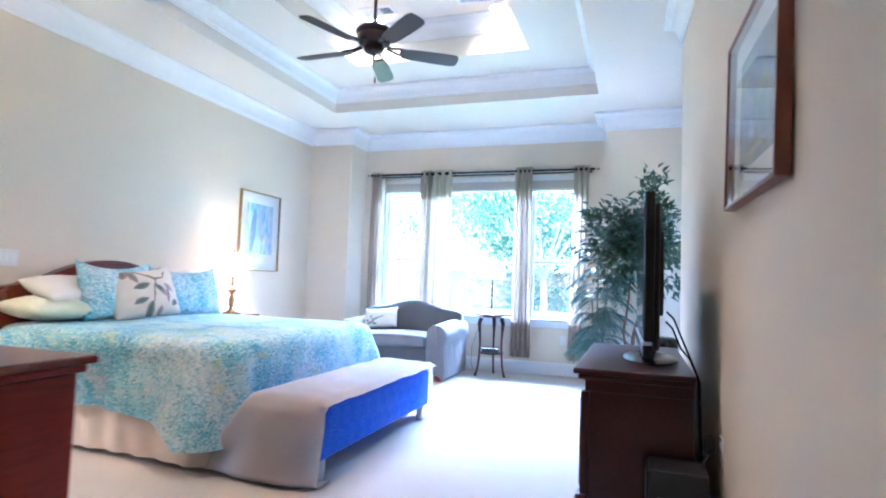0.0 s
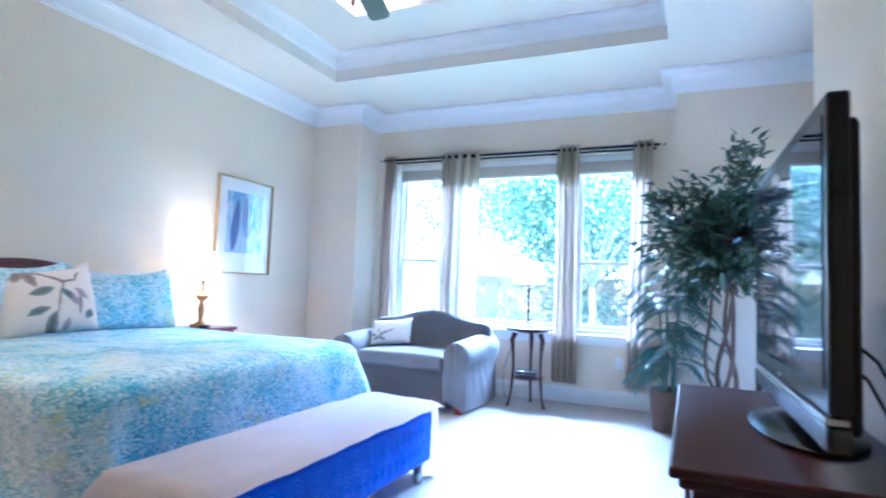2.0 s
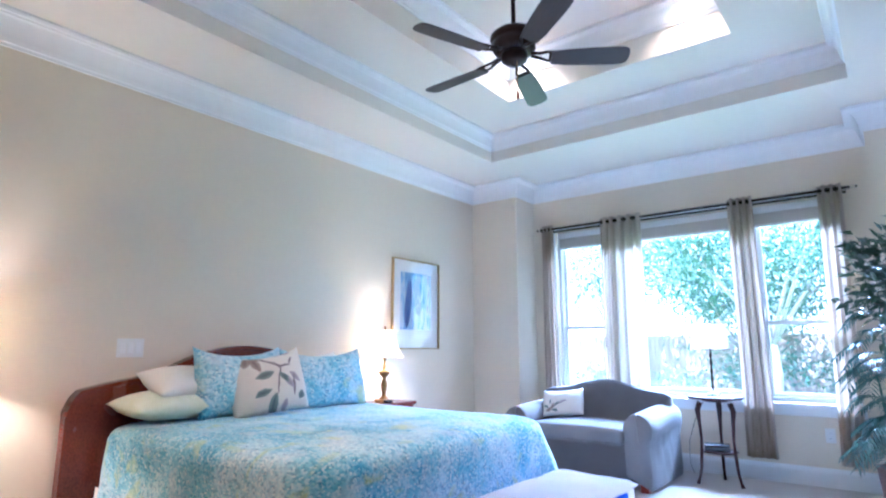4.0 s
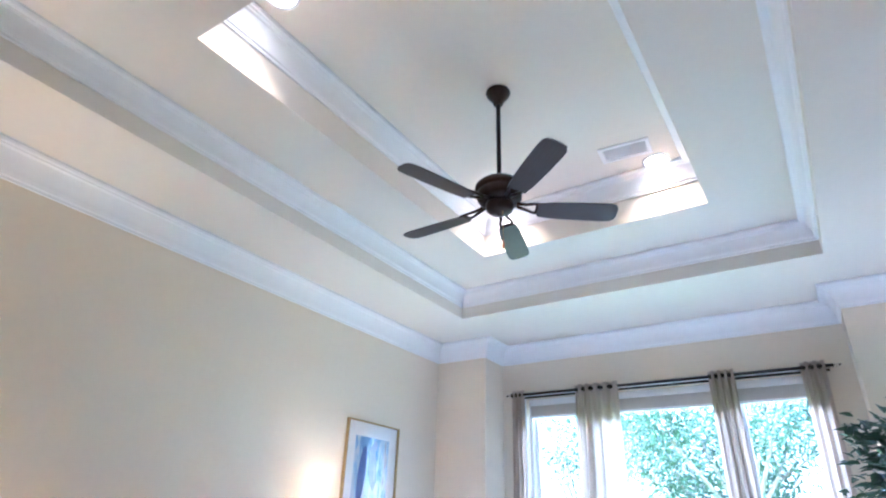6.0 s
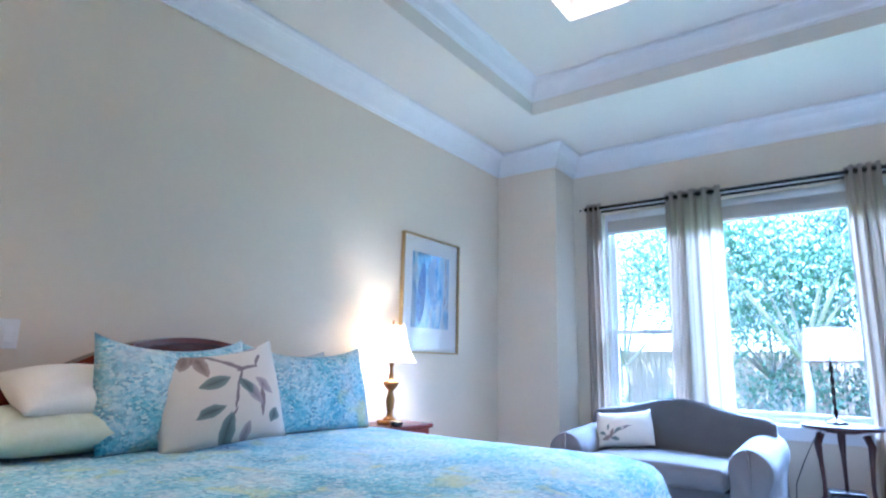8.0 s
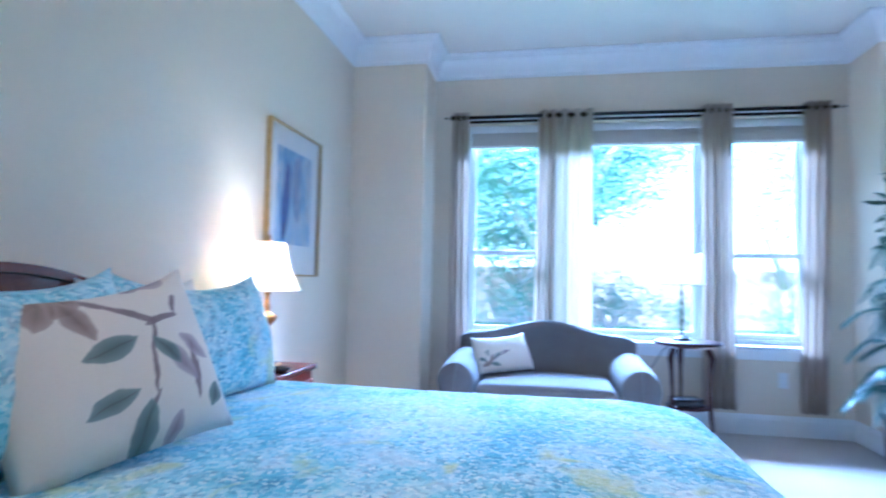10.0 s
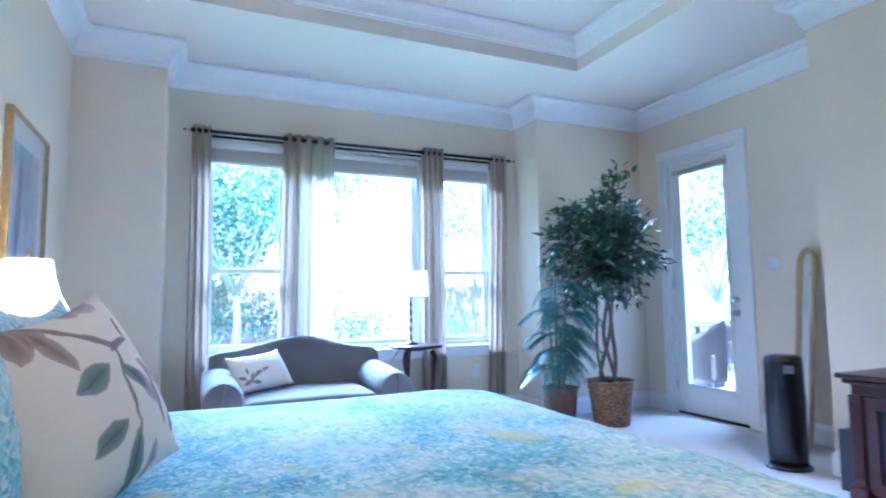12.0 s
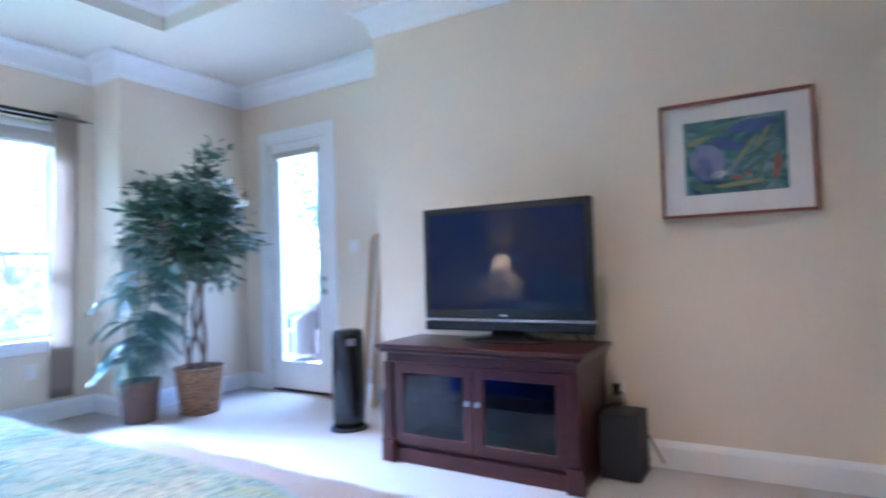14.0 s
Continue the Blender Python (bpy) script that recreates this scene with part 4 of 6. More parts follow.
def throw(u, v):
    s = -0.52 + 2.58 * u            # along the bench, from one hanging end over the top to the other
    top0, top1 = 0.02, 1.585
    x = -1.098 + 0.436 * v
    lip = 0.012 * nz(s * 3, 2) + 0.004 * nz(s * 9, 4)
    y0 = 4.565
    if s < top0:
        d = top0 - s
        roll = min(1, d / 0.06)
        f = min(1.0, d / 0.48)
        y = y0 - 0.020 - 0.035 * roll - 0.05 * f ** 1.5 - 0.035 * math.sin(math.pi * f) * math.sin(math.pi * v) + 0.060 * nz(v * 3.2, 1.7 * f) * f - 0.012 * math.sin(9 * v + 2 * f) * f
        x += 0.012 * v * f - 0.30 * f * (1 - v) ** 1.3 + 0.03 * nz(v * 2, d * 4, 2) * f
        z = 0.438 - d * 1.02
        # the hem folds under itself on the carpet
        if z < 0.045:
            under = 0.045 - z
            y += 0.9 * under - 0.025 * math.sin(min(1.0, under / 0.06) * math.pi)
            z = 0.045 - 0.030 * math.sin(min(1.0, under / 0.05) * math.pi / 2)
    elif s > top1:
        d = s - top1
        y = y0 + 1.625 + 0.030 * min(1, d / 0.06) + 0.07 * (d / 0.5) ** 1.4 + 0.02 * nz(v * 5, d * 4)
        z = max(0.03, 0.438 - d * 0.85)
    else:
        y = y0 + s
        z = 0.438
    z += 0.010 * nz(x * 9, y * 5) * (1 if top0 < s < top1 else 0.2)
    edge = max(0.0, (v - 0.90) / 0.10)
    if top0 - 0.03 < s < top1 + 0.03:
        z -= (0.030 + 0.4 * lip) * edge ** 1.6
        x += 0.018 * edge + 0.004
    elif s <= top0:
        x += 0.010 * edge * (1 - f)
        y += 0.030 * edge ** 1.5 * (1 - 0.6 * f)
    else:
        x -= 0.03 * edge
    return (x, y, z)


sheet(th, 130, 34, throw)
bmesh.ops.solidify(th, geom=th.faces[:], thickness=0.008)
solid("fleece_throw", th, THROW, "taupe fleece throw draped over the bench to the floor", "throw", smooth=True)

# ---------------------------------------------------------------- dresser by the entry
dr = thing("dresser", "mahogany dresser with a moulded dark top", "dresser")
DX1, DYF, DTOP = -0.692, 3.262, 0.800
part("body", box(bmesh.new(), -2.05, DX1 - 0.030, YN + 0.02, DYF - 0.035, 0.09, DTOP - 0.052, bevel=0.004), MAHOGANY, dr)
part("plinth", box(bmesh.new(), -2.06, DX1 - 0.024, YN + 0.02, DYF - 0.025, 0.0, 0.088, bevel=0.006), MAHOGANY, dr)
part("cornice", box(bmesh.new(), -2.07, DX1 - 0.014, YN + 0.02, DYF - 0.014, DTOP - 0.050, DTOP - 0.026, bevel=0.008, segments=3), MAHOGANY, dr)
part("top", box(bmesh.new(), -2.10, DX1, YN + 0.02, DYF + 0.01, DTOP - 0.025, DTOP, bevel=0.009, segments=3), MAHOGANY_X, dr, "polished dark top")
for r in range(3):
    for c in range(2):
        d = part("drawer", box(bmesh.new(), -2.02 + 0.635 * c, -1.40 + 0.635 * c, DYF - 0.034, DYF - 0.018, 0.12 + 0.205 * r, 0.31 + 0.205 * r, bevel=0.006), MAHOGANY, dr)
        for s in (-0.16, 0.16):
            k = part("knob", lathe(bmesh.new(), [(0.006, 0), (0.006, 0.012), (0.014, 0.018), (0.012, 0.028), (0.002, 0.031)], n=14), BRASS, d, smooth=True)
            k.matrix_basis = pose(-1.71 + 0.635 * c + s, DYF - 0.018, 0.215 + 0.205 * r, -90, 0, 0)


# ---------------------------------------------------------------- nightstands and lamps
def nightstand(y0, y1, ztop, label):
    ns = thing("nightstand", label, "nightstand", group="nightstands")
    x0, x1 = XL + 0.025, XL + 0.345
    part("body", box(bmesh.new(), x0, x1 - 0.02, y0 + 0.02, y1 - 0.02, 0.08, ztop - 0.03, bevel=0.004), MAHOGANY, ns)
    part("top", box(bmesh.new(), x0, x1, y0, y1, ztop - 0.029, ztop, bevel=0.008, segments=3), MAHOGANY_X, ns)
    part("plinth", box(bmesh.new(), x0, x1 - 0.01, y0 + 0.01, y1 - 0.01, 0.0, 0.079, bevel=0.005), MAHOGANY, ns)
    for k in range(3):
        z = 0.10 + (ztop - 0.16) / 3 * k
        d = part("drawer", box(bmesh.new(), x1 - 0.019, x1 - 0.004, y0 + 0.035, y1 - 0.035, z, z + (ztop - 0.16) / 3 - 0.015, bevel=0.005), MAHOGANY, ns)
        kn = part("knob", lathe(bmesh.new(), [(0.006, 0), (0.006, 0.012), (0.014, 0.018), (0.012, 0.028), (0.002, 0.031)], n=14), BRASS, d, smooth=True)
        kn.matrix_basis = pose(x1 - 0.004, (y0 + y1) / 2, z + 0.08, 0, 90, 0)
    return ns


def bedside_lamp(x, y, z0, label, power):
    la = thing("bedside_lamp", label, "table lamp", (x, y, z0), group="bedside lamps")
    part("base", box(bmesh.new(), -0.060, 0.060, -0.060, 0.060, 0.0, 0.022, bevel=0.006), BRASS, la)
    part("stem", lathe(bmesh.new(), [(0.045, 0.0225), (0.040, 0.034), (0.022, 0.045), (0.018, 0.070), (0.026, 0.110), (0.030, 0.145), (0.022, 0.180), (0.016, 0.205), (0.026, 0.215), (0.042, 0.232), (0.052, 0.252), (0.050, 0.262),
                               (0.026, 0.272), (0.015, 0.285), (0.018, 0.300), (0.013, 0.318), (0.011, 0.36), (0.016, 0.365), (0.016, 0.41)], n=24), BRASS, la, "turned antique brass stem", smooth=True)
    sb = bmesh.new()
    n, r0, r1, h0, h1 = 6, 0.168, 0.086, 0.385, 0.622
    rings = []
    for k in range(9):
        f = k / 8
        r = r0 + (r1 - r0) * f - 0.018 * math.sin(math.pi * f)
        rings.append([sb.verts.new((r * math.cos(math.pi * 2 * (i + 0.5) / 48) * (1 - 0.035 * abs(math.sin(3 * math.pi * 2 * i / 48))), r * math.sin(math.pi * 2 * (i + 0.5) / 48) * (1 - 0.035 * abs(math.sin(3 * math.pi * 2 * i / 48))), h0 + (h1 - h0) * f)) for i in range(48)])
    for p, q in zip(rings, rings[1:]):
        for i in range(48):
            sb.faces.new((p[i], p[(i + 1) % 48], q[(i + 1) % 48], q[i]))
    sh = part("shade", sb, SHADE, la, "glowing cream panelled fabric shade", smooth=True)
    part("rim", tube(bmesh.new(), [v for v in [((r0 + 0.001) * math.cos(a * math.pi / 24), (r0 + 0.001) * math.sin(a * math.pi / 24), h0) for a in range(49)]], 0.003, n=5), LINEN, sh)
    part("harp", tube(bmesh.new(), [(0.0, 0.05 * math.sin(a * math.pi / 10), 0.41 + 0.215 * (1 - math.cos(a * math.pi / 10)) / 2) for a in range(11)], 0.0022, n=5), BRASS, la)
    part("finial", lathe(bmesh.new(), [(0.006, 0.626), (0.010, 0.634), (0.006, 0.646), (0.009, 0.654), (0.002, 0.664)], n=12), BRASS, la, smooth=True)
    lamp("bedside_bulb", "POINT", (x, y, z0 + 0.50), power, (1.0, 0.74, 0.45), 0.035)
    return la


nightstand(6.60, 7.05, 0.655, "mahogany nightstand with a stepped edge beside the bed")
nightstand(3.54, 3.98, 0.590, "mahogany nightstand on the entry side of the bed")
bedside_lamp(-3.112, 6.805, 0.6555, "lit brass table lamp with a cream shade on the nightstand", 2.2)
bedside_lamp(-3.100, 3.76, 0.5905, "lit brass table lamp with a cream shade on the nightstand", 5.0)
dish = solid("trinket_dish", lathe(bmesh.new(), [(0.02, 0), (0.035, 0.004), (0.045, 0.022), (0.041, 0.022), (0.02, 0.007)], (-2.99, 6.73, 0.6555), n=18), BLACK, "small dark trinket dish on the nightstand", "dish", smooth=True)

# ---------------------------------------------------------------- armchair in the alcove
so = thing("loveseat", "camel-back chair-and-a-half in a grey velvet slipcover", "armchair", (-1.745, 8.12, 0), 0)


def camel(x):
    return 0.740 + 0.075 * math.exp(-(x / 0.34) ** 2) + 0.012 * math.cos(x * 6)


bk = bmesh.new()


def back_face(u, v):
    x = -0.625 + 1.25 * u
    top = camel(x)
    prof = [(-0.02, 0.36), (0.02, 0.50), (0.07, 0.62), (0.115, top - 0.045), (0.150, top - 0.008), (0.205, top), (0.262, top - 0.02), (0.290, top - 0.07), (0.295, top - 0.14), (0.292, 0.40), (0.285, 0.20), (0.285, 0.03)]
    k = v * (len(prof) - 1)
    i = min(int(k), len(prof) - 2)
    f = k - i
    y, z = (prof[i][0] + (prof[i + 1][0] - prof[i][0]) * f, prof[i][1] + (prof[i + 1][1] - prof[i][1]) * f)
    side = max(0.0, abs(2 * u - 1) - 0.86) / 0.14
    return (x, 0.12 + (y - 0.14) * (1 - 0.5 * side ** 2) + 0.14 + 0.008 * nz(x * 5, z * 6), z - 0.035 * side ** 2 * (z > 0.5))


rows = sheet(bk, 40, 33, back_face)
for r in (rows[0], rows[-1]):
    bk.faces.new(r)
part("back", bk, GREY_CLOTH, so, "curved camel back", smooth=True)


def arm(s):
    bm = bmesh.new()
    prof = []
    # outer foot, up the outside, over the roll and down the inside
    pts = [(0.655, 0.03), (0.660, 0.15), (0.655, 0.28), (0.650, 0.37), (0.672, 0.42)]
    pts += [(0.556 + 0.126 * math.cos(radians(a)), 0.476 + 0.122 * math.sin(radians(a))) for a in range(-20, 201, 20)]
    pts += [(0.440, 0.38), (0.436, 0.30), (0.436, 0.12)]

    def at(u, v):
        k = v * (len(pts) - 1)
        i = min(int(k), len(pts) - 2)
        f = k - i
        x = pts[i][0] + (pts[i + 1][0] - pts[i][0]) * f
        z = pts[i][1] + (pts[i + 1][1] - pts[i][1]) * f
        y = -0.425 + 0.80 * u
        z += 0.040 * u * (z > 0.38)
        front = max(0.0, (0.10 - u) / 0.10)
        wr = 0.010 * nz(y * 4, z * 7, s * 3) + 0.012 * max(0, nz(y * 14 + z * 6, 1.3, s)) * (z < 0.42)
        x += wr - 0.02 * front * (1 if x > 0.56 else -1) * 0.6
        return (s * x, y + 0.012 * nz(z * 9, s), z)

    rows = sheet(bm, 34, 44, at)
    cap = rows[0]
    mid = bm.verts.new((s * 0.57, -0.438, 0.33))
    for p, q in zip(cap, cap[1:]):
        bm.faces.new((mid, p, q))
    bm.faces.new((mid, cap[-1], cap[0]))
    bm.faces.new(rows[-1])
    return part("arm", bm, GREY_CLOTH, so, smooth=True)


arm(-1)
arm(1)
seat = bmesh.new()
box(seat, -0.432, 0.432, -0.415, 0.22, 0.335, 0.470, bevel=0.05, segments=4)
bmesh.ops.subdivide_edges(seat, edges=seat.edges[:], cuts=3, use_grid_fill=True)
for v in seat.verts:
    x, y = v.co.x / 0.432, (v.co.y + 0.1) / 0.32
    if v.co.z > 0.40:
        v.co.z += 0.030 * max(0, 1 - x * x) * max(0, 1 - y * y) + 0.004 * nz(v.co.x * 8, v.co.y * 8)
part("seat_cushion", seat, GREY_CLOTH, so, smooth=True)
ap = bmesh.new()


def apron(u, v):
    x = -0.475 + 0.95 * u
    z = 0.345 - 0.315 * v
    return (x, -0.400 - 0.015 * v + 0.012 * math.sin(18 * u + 4 * v) * v * 0.5 + 0.010 * nz(x * 7, z * 5), z)


sheet(ap, 40, 12, apron)
bmesh.ops.solidify(ap, geom=ap.faces[:], thickness=0.006)
part("slipcover_apron", ap, GREY_CLOTH, so, smooth=True)
part("frame", box(bmesh.new(), -0.60, 0.60, -0.36, 0.36, 0.06, 0.33), MATT, so)
for x in (-0.58, 0.58):
    for y in (-0.36, 0.33):
        part("leg", box(bmesh.new(), x - 0.03, x + 0.03, y - 0.03, y + 0.03, 0.0, 0.059), MAHOGANY, so)
cushion("cream floral-print cushion resting on the armchair", (-2.00, 8.04, 0.500), 12, 46, 0.41, 0.33, 0.13, SPRIG, 8, name="throw_pillow", group="", roll=-8)

# ---------------------------------------------------------------- side table, its lamp and box
TX, TY = -0.765, 8.450
tb = thing("side_table", "small dark round side table on three carved legs", "side table", (TX, TY, 0))
part("tabletop", lathe(bmesh.new(), [(0.205, 0.690), (0.222, 0.694), (0.226, 0.704), (0.222, 0.714), (0.205, 0.715)], n=40), ESPRESSO, tb, smooth=True)
part("apron", lathe(bmesh.new(), [(0.085, 0.668), (0.105, 0.674), (0.110, 0.689)], n=32), ESPRESSO, tb, smooth=True)
for a in (215, 335, 95):
    c, s = math.cos(radians(a)), math.sin(radians(a))
    prof = [(0.135, 0.665, 0.030), (0.160, 0.60, 0.028), (0.150, 0.50, 0.018), (0.142, 0.36, 0.014), (0.150, 0.24, 0.017), (0.160, 0.12, 0.015), (0.180, 0.04, 0.014), (0.196, 0.0, 0.020)]
    part("leg", tube(bmesh.new(), [(c * r, s * r, z) for r, z, w in prof], [w * 0.78 for r, z, w in prof], n=10), ESPRESSO, tb, "carved cabriole leg", smooth=True)
part("shelf", lathe(bmesh.new(), [(0.135, 0.252), (0.146, 0.256), (0.146, 0.266), (0.135, 0.270)], n=32), ESPRESSO, tb, smooth=True)
ca = thing("keepsake_box", "black lacquered box on the table's lower shelf", "box", (TX - 0.01, TY - 0.02, 0.2705), 12)
part("box_body", box(bmesh.new(), -0.095, 0.095, -0.070, 0.070, 0.0, 0.038, bevel=0.006), BLACK, ca)
part("lid", box(bmesh.new(), -0.097, 0.097, -0.072, 0.072, 0.039, 0.052, bevel=0.006), BLACK, ca)
sl = thing("barley_twist_lamp", "dark barley-twist table lamp with a sheer drum shade, unlit", "table lamp", (-0.79, 8.50, 0.7155))
part("base", lathe(bmesh.new(), [(0.062, 0.0), (0.064, 0.008), (0.050, 0.016), (0.020, 0.024), (0.012, 0.032)], n=24), BRONZE, sl, smooth=True)
tw = bmesh.new()
rows, n = [], 10
for k in range(70):
    z = 0.030 + 0.355 * k / 69
    rows.append([tw.verts.new(((0.0085 + 0.0045 * math.cos(2 * (2 * math.pi * i / n) - 46 * z * 2)) * math.cos(2 * math.pi * i / n), (0.0085 + 0.0045 * math.cos(2 * (2 * math.pi * i / n) - 46 * z * 2)) * math.sin(2 * math.pi * i / n), z)) for i in range(n)])
for p, q in zip(rows, rows[1:]):
    for i in range(n):
        tw.faces.new((p[i], p[(i + 1) % n], q[(i + 1) % n], q[i]))
part("twisted_stem", tw, BRONZE, sl, smooth=True)
sheer = cloth_through("sheer_shade", (0.85, 0.83, 0.80), (0.80, 0.78, 0.75), 0.7)
snt = sheer.node_tree
see, veil = snt.nodes.new("ShaderNodeBsdfTransparent"), snt.nodes.new("ShaderNodeMixShader")
veil.inputs[0].default_value = 0.74
snt.links.new(snt.nodes["Material Output"].inputs[0].links[0].from_socket, veil.inputs[1])
snt.links.new(see.outputs[0], veil.inputs[2])
snt.links.new(veil.outputs[0], snt.nodes["Material Output"].inputs[0])
dsh = part("shade", lathe(bmesh.new(), [(0.158, 0.395), (0.140, 0.615)], n=40, cap=False), sheer, sl, smooth=True)
for r, z in ((0.159, 0.395), (0.141, 0.615)):
    part("rim", tube(bmesh.new(), [(r * math.cos(a * math.pi / 24), r * math.sin(a * math.pi / 24), z) for a in range(49)], 0.0035, n=6), CHERRY, dsh)
sp_ = bmesh.new()
for a in (0, 120, 240):
    tube(sp_, [(0, 0, 0.400), (0.158 * math.cos(radians(a)), 0.158 * math.sin(radians(a)), 0.395)], 0.002, n=5)
tube(sp_, [(0, 0, 0.385), (0, 0, 0.43)], 0.010, n=8)
part("shade_ring", sp_, BRONZE, sl)
solid("lamp_cord", tube(bmesh.new(), [(-0.87, 8.53, 0.684), (-0.93, 8.56, 0.60), (-1.00, 8.62, 0.45), (-1.06, 8.66, 0.30), (-1.08, 8.70, 0.10), (-1.06, 8.74, 0.006)], 0.003, n=6), BLACK, "thin black lamp cord behind the table", "cable", smooth=True)


# ---------------------------------------------------------------- plants
def pot(name, x, y, r0, r1, h, mat, label, weave):
    p = thing(name, label, "plant pot", (x, y, 0), group="plant pots")
    prof, m = [(r0 * 0.2, 0.002), (r0, 0.002)], weave
    for k in range(m):
        f = k / m
        prof += [(r0 + (r1 - r0) * f + 0.004, h * (f + 0.25 / m)), (r0 + (r1 - r0) * f - 0.001, h * (f + 0.85 / m))]
    prof += [(r1 + 0.008, h * 0.985), (r1 + 0.010, h), (r1 - 0.006, h + 0.004), (r1 - 0.012, h - 0.03)]
    bm = lathe(bmesh.new(), prof, n=44, cap=False)
    for v in bm.verts:
        a = math.atan2(v.co.y, v.co.x)
        k = 1 + 0.022 * math.sin(22 * a + (math.pi if int(v.co.z / h * m * 2) % 4 < 2 else 0))
        v.co.x, v.co.y = v.co.x * k, v.co.y * k
    part("basket", bm, mat, p, smooth=True)
    part("moss", lathe(bmesh.new(), [(0.001, h - 0.022), (r1 * 0.5, h - 0.020), (r1 - 0.013, h - 0.030)], n=24, cap=False), SOIL, p, smooth=True)
    return p


P1, P2 = (0.455, 8.145), (0.855, 7.965)
pot("planter", *P1, 0.120, 0.150, 0.320, WICKER_DARK, "brown ribbed planter holding the palm", 14)
pot("wicker_basket", *P2, 0.150, 0.196, 0.375, WICKER, "honey-brown woven wicker basket holding the ficus", 13)

LEAF_UV = [(0, 0), (0.28, 0.42), (0.55, 0.36), (1.0, 0.0), (0.55, -0.36), (0.28, -0.42)]


def add_leaf(verts, faces, at, way, up, long, wide, droop=0.25):
    way = Vector(way).normalized()
    side = way.cross(Vector(up))
    if side.length < 0.01:
        side = way.orthogonal()
    side.normalize()
    nrm = side.cross(way).normalized()
    i0 = len(verts)
    for u, v in LEAF_UV:
        p = Vector(at) + way * (u * long) + side * (v * wide) + nrm * (abs(v) * wide * 0.35 - droop * long * u * u)
        verts.append(tuple(p))
    verts.append(tuple(Vector(at) + way * (0.5 * long) - nrm * (droop * long * 0.25 + 0.002)))
    m = i0 + 6
    for k in range(6):
        faces.append((i0 + k, i0 + (k + 1) % 6, m))


def leaves_object(name, verts, faces, mat, parent=None, label=""):
    mesh = bpy.data.meshes.new(name)
    mesh.from_pydata(verts, [], faces)
    mesh.materials.append(mat)
    ob = new(name, mesh)
    if parent:
        ob.parent = parent
    if label:
        ob["label"] = label
    return ob


rnd = random.Random(11)
fic = thing("ficus_tree", "artificial ficus tree with a braided trunk in the basket", "plant", (P2[0], P2[1], 0.0))
for k in range(3):
    ph = 2.1 * k
    pts = []
    for j in range(15):
        f = j / 14
        r = 0.060 * (1 - 0.35 * f) + 0.020 * math.sin(5 * f + k)
        pts.append((r * math.cos(ph + 3.6 * f) + 0.02 * f, r * math.sin(ph + 3.6 * f), 0.345 + 0.80 * f))
    part("trunk", tube(bmesh.new(), pts, [0.019 - 0.006 * j / 14 for j in range(15)], n=8), BARK, fic, smooth=True)
part("trunk", tube(bmesh.new(), [(-0.07, -0.03, 0.345), (-0.13, -0.04, 0.47), (-0.155, -0.03, 0.62), (-0.13, 0.0, 0.78), (-0.11, 0.01, 0.95), (-0.10, 0.02, 1.15)], [0.014, 0.013, 0.012, 0.012, 0.011, 0.009], n=8), BARK, fic, smooth=True)
fv, ff = [], []
twigs = bmesh.new()
clusters = []
for k in range(96):
    a, e = rnd.uniform(0, 2 * math.pi), math.asin(rnd.uniform(-0.75, 0.98))
    rr = rnd.uniform(0.35, 1.08)
    clusters.append(Vector((0.0 + 0.43 * rr * math.cos(e) * math.cos(a), 0.40 * rr * math.cos(e) * math.sin(a), 1.48 + 0.52 * rr * math.sin(e))))
clusters += [Vector((0.10, -0.02, 2.12)), Vector((0.12, -0.02, 2.16)), Vector((-0.46, -0.1, 1.78)), Vector((-0.5, -0.05, 1.45))]
for c in clusters:
    start = Vector((0.02 * nz(c.x * 9), 0.02, 1.10 + 0.25 * rnd.random()))
    mid = (start + c) / 2 + Vector((0, 0, 0.05))
    tube(twigs, [start, mid, c], [0.0055, 0.004, 0.002], n=5, cap=False)
    out = (c - Vector((0, 0, 1.35))).normalized()
    for j in range(30):
        p = c + Vector((rnd.gauss(0, 0.070), rnd.gauss(0, 0.070), rnd.gauss(0, 0.042)))
        if P2[1] + p.y > YA - 0.05 or (P2[1] + p.y > YA - 0.12 and rnd.random() < 0.4):
            p.y = YA - 0.06 - P2[1] - rnd.uniform(0, 0.1)
        way = (out + Vector((rnd.gauss(0, 0.75), rnd.gauss(0, 0.75), rnd.gauss(-0.25, 0.5))))
        if P2[1] + p.y + 0.06 > YA - 0.02:
            way.y = -abs(way.y)
        add_leaf(fv, ff, p, way, (rnd.gauss(0, 0.5), rnd.gauss(0, 0.5), 1), rnd.uniform(0.070, 0.108), rnd.uniform(0.036, 0.052))
part("branchwork", twigs, BARK, fic)
tagged(leaves_object("crown", fv, ff, FICUS, fic, "dense crown of small glossy green leaves"), kind="stuff")

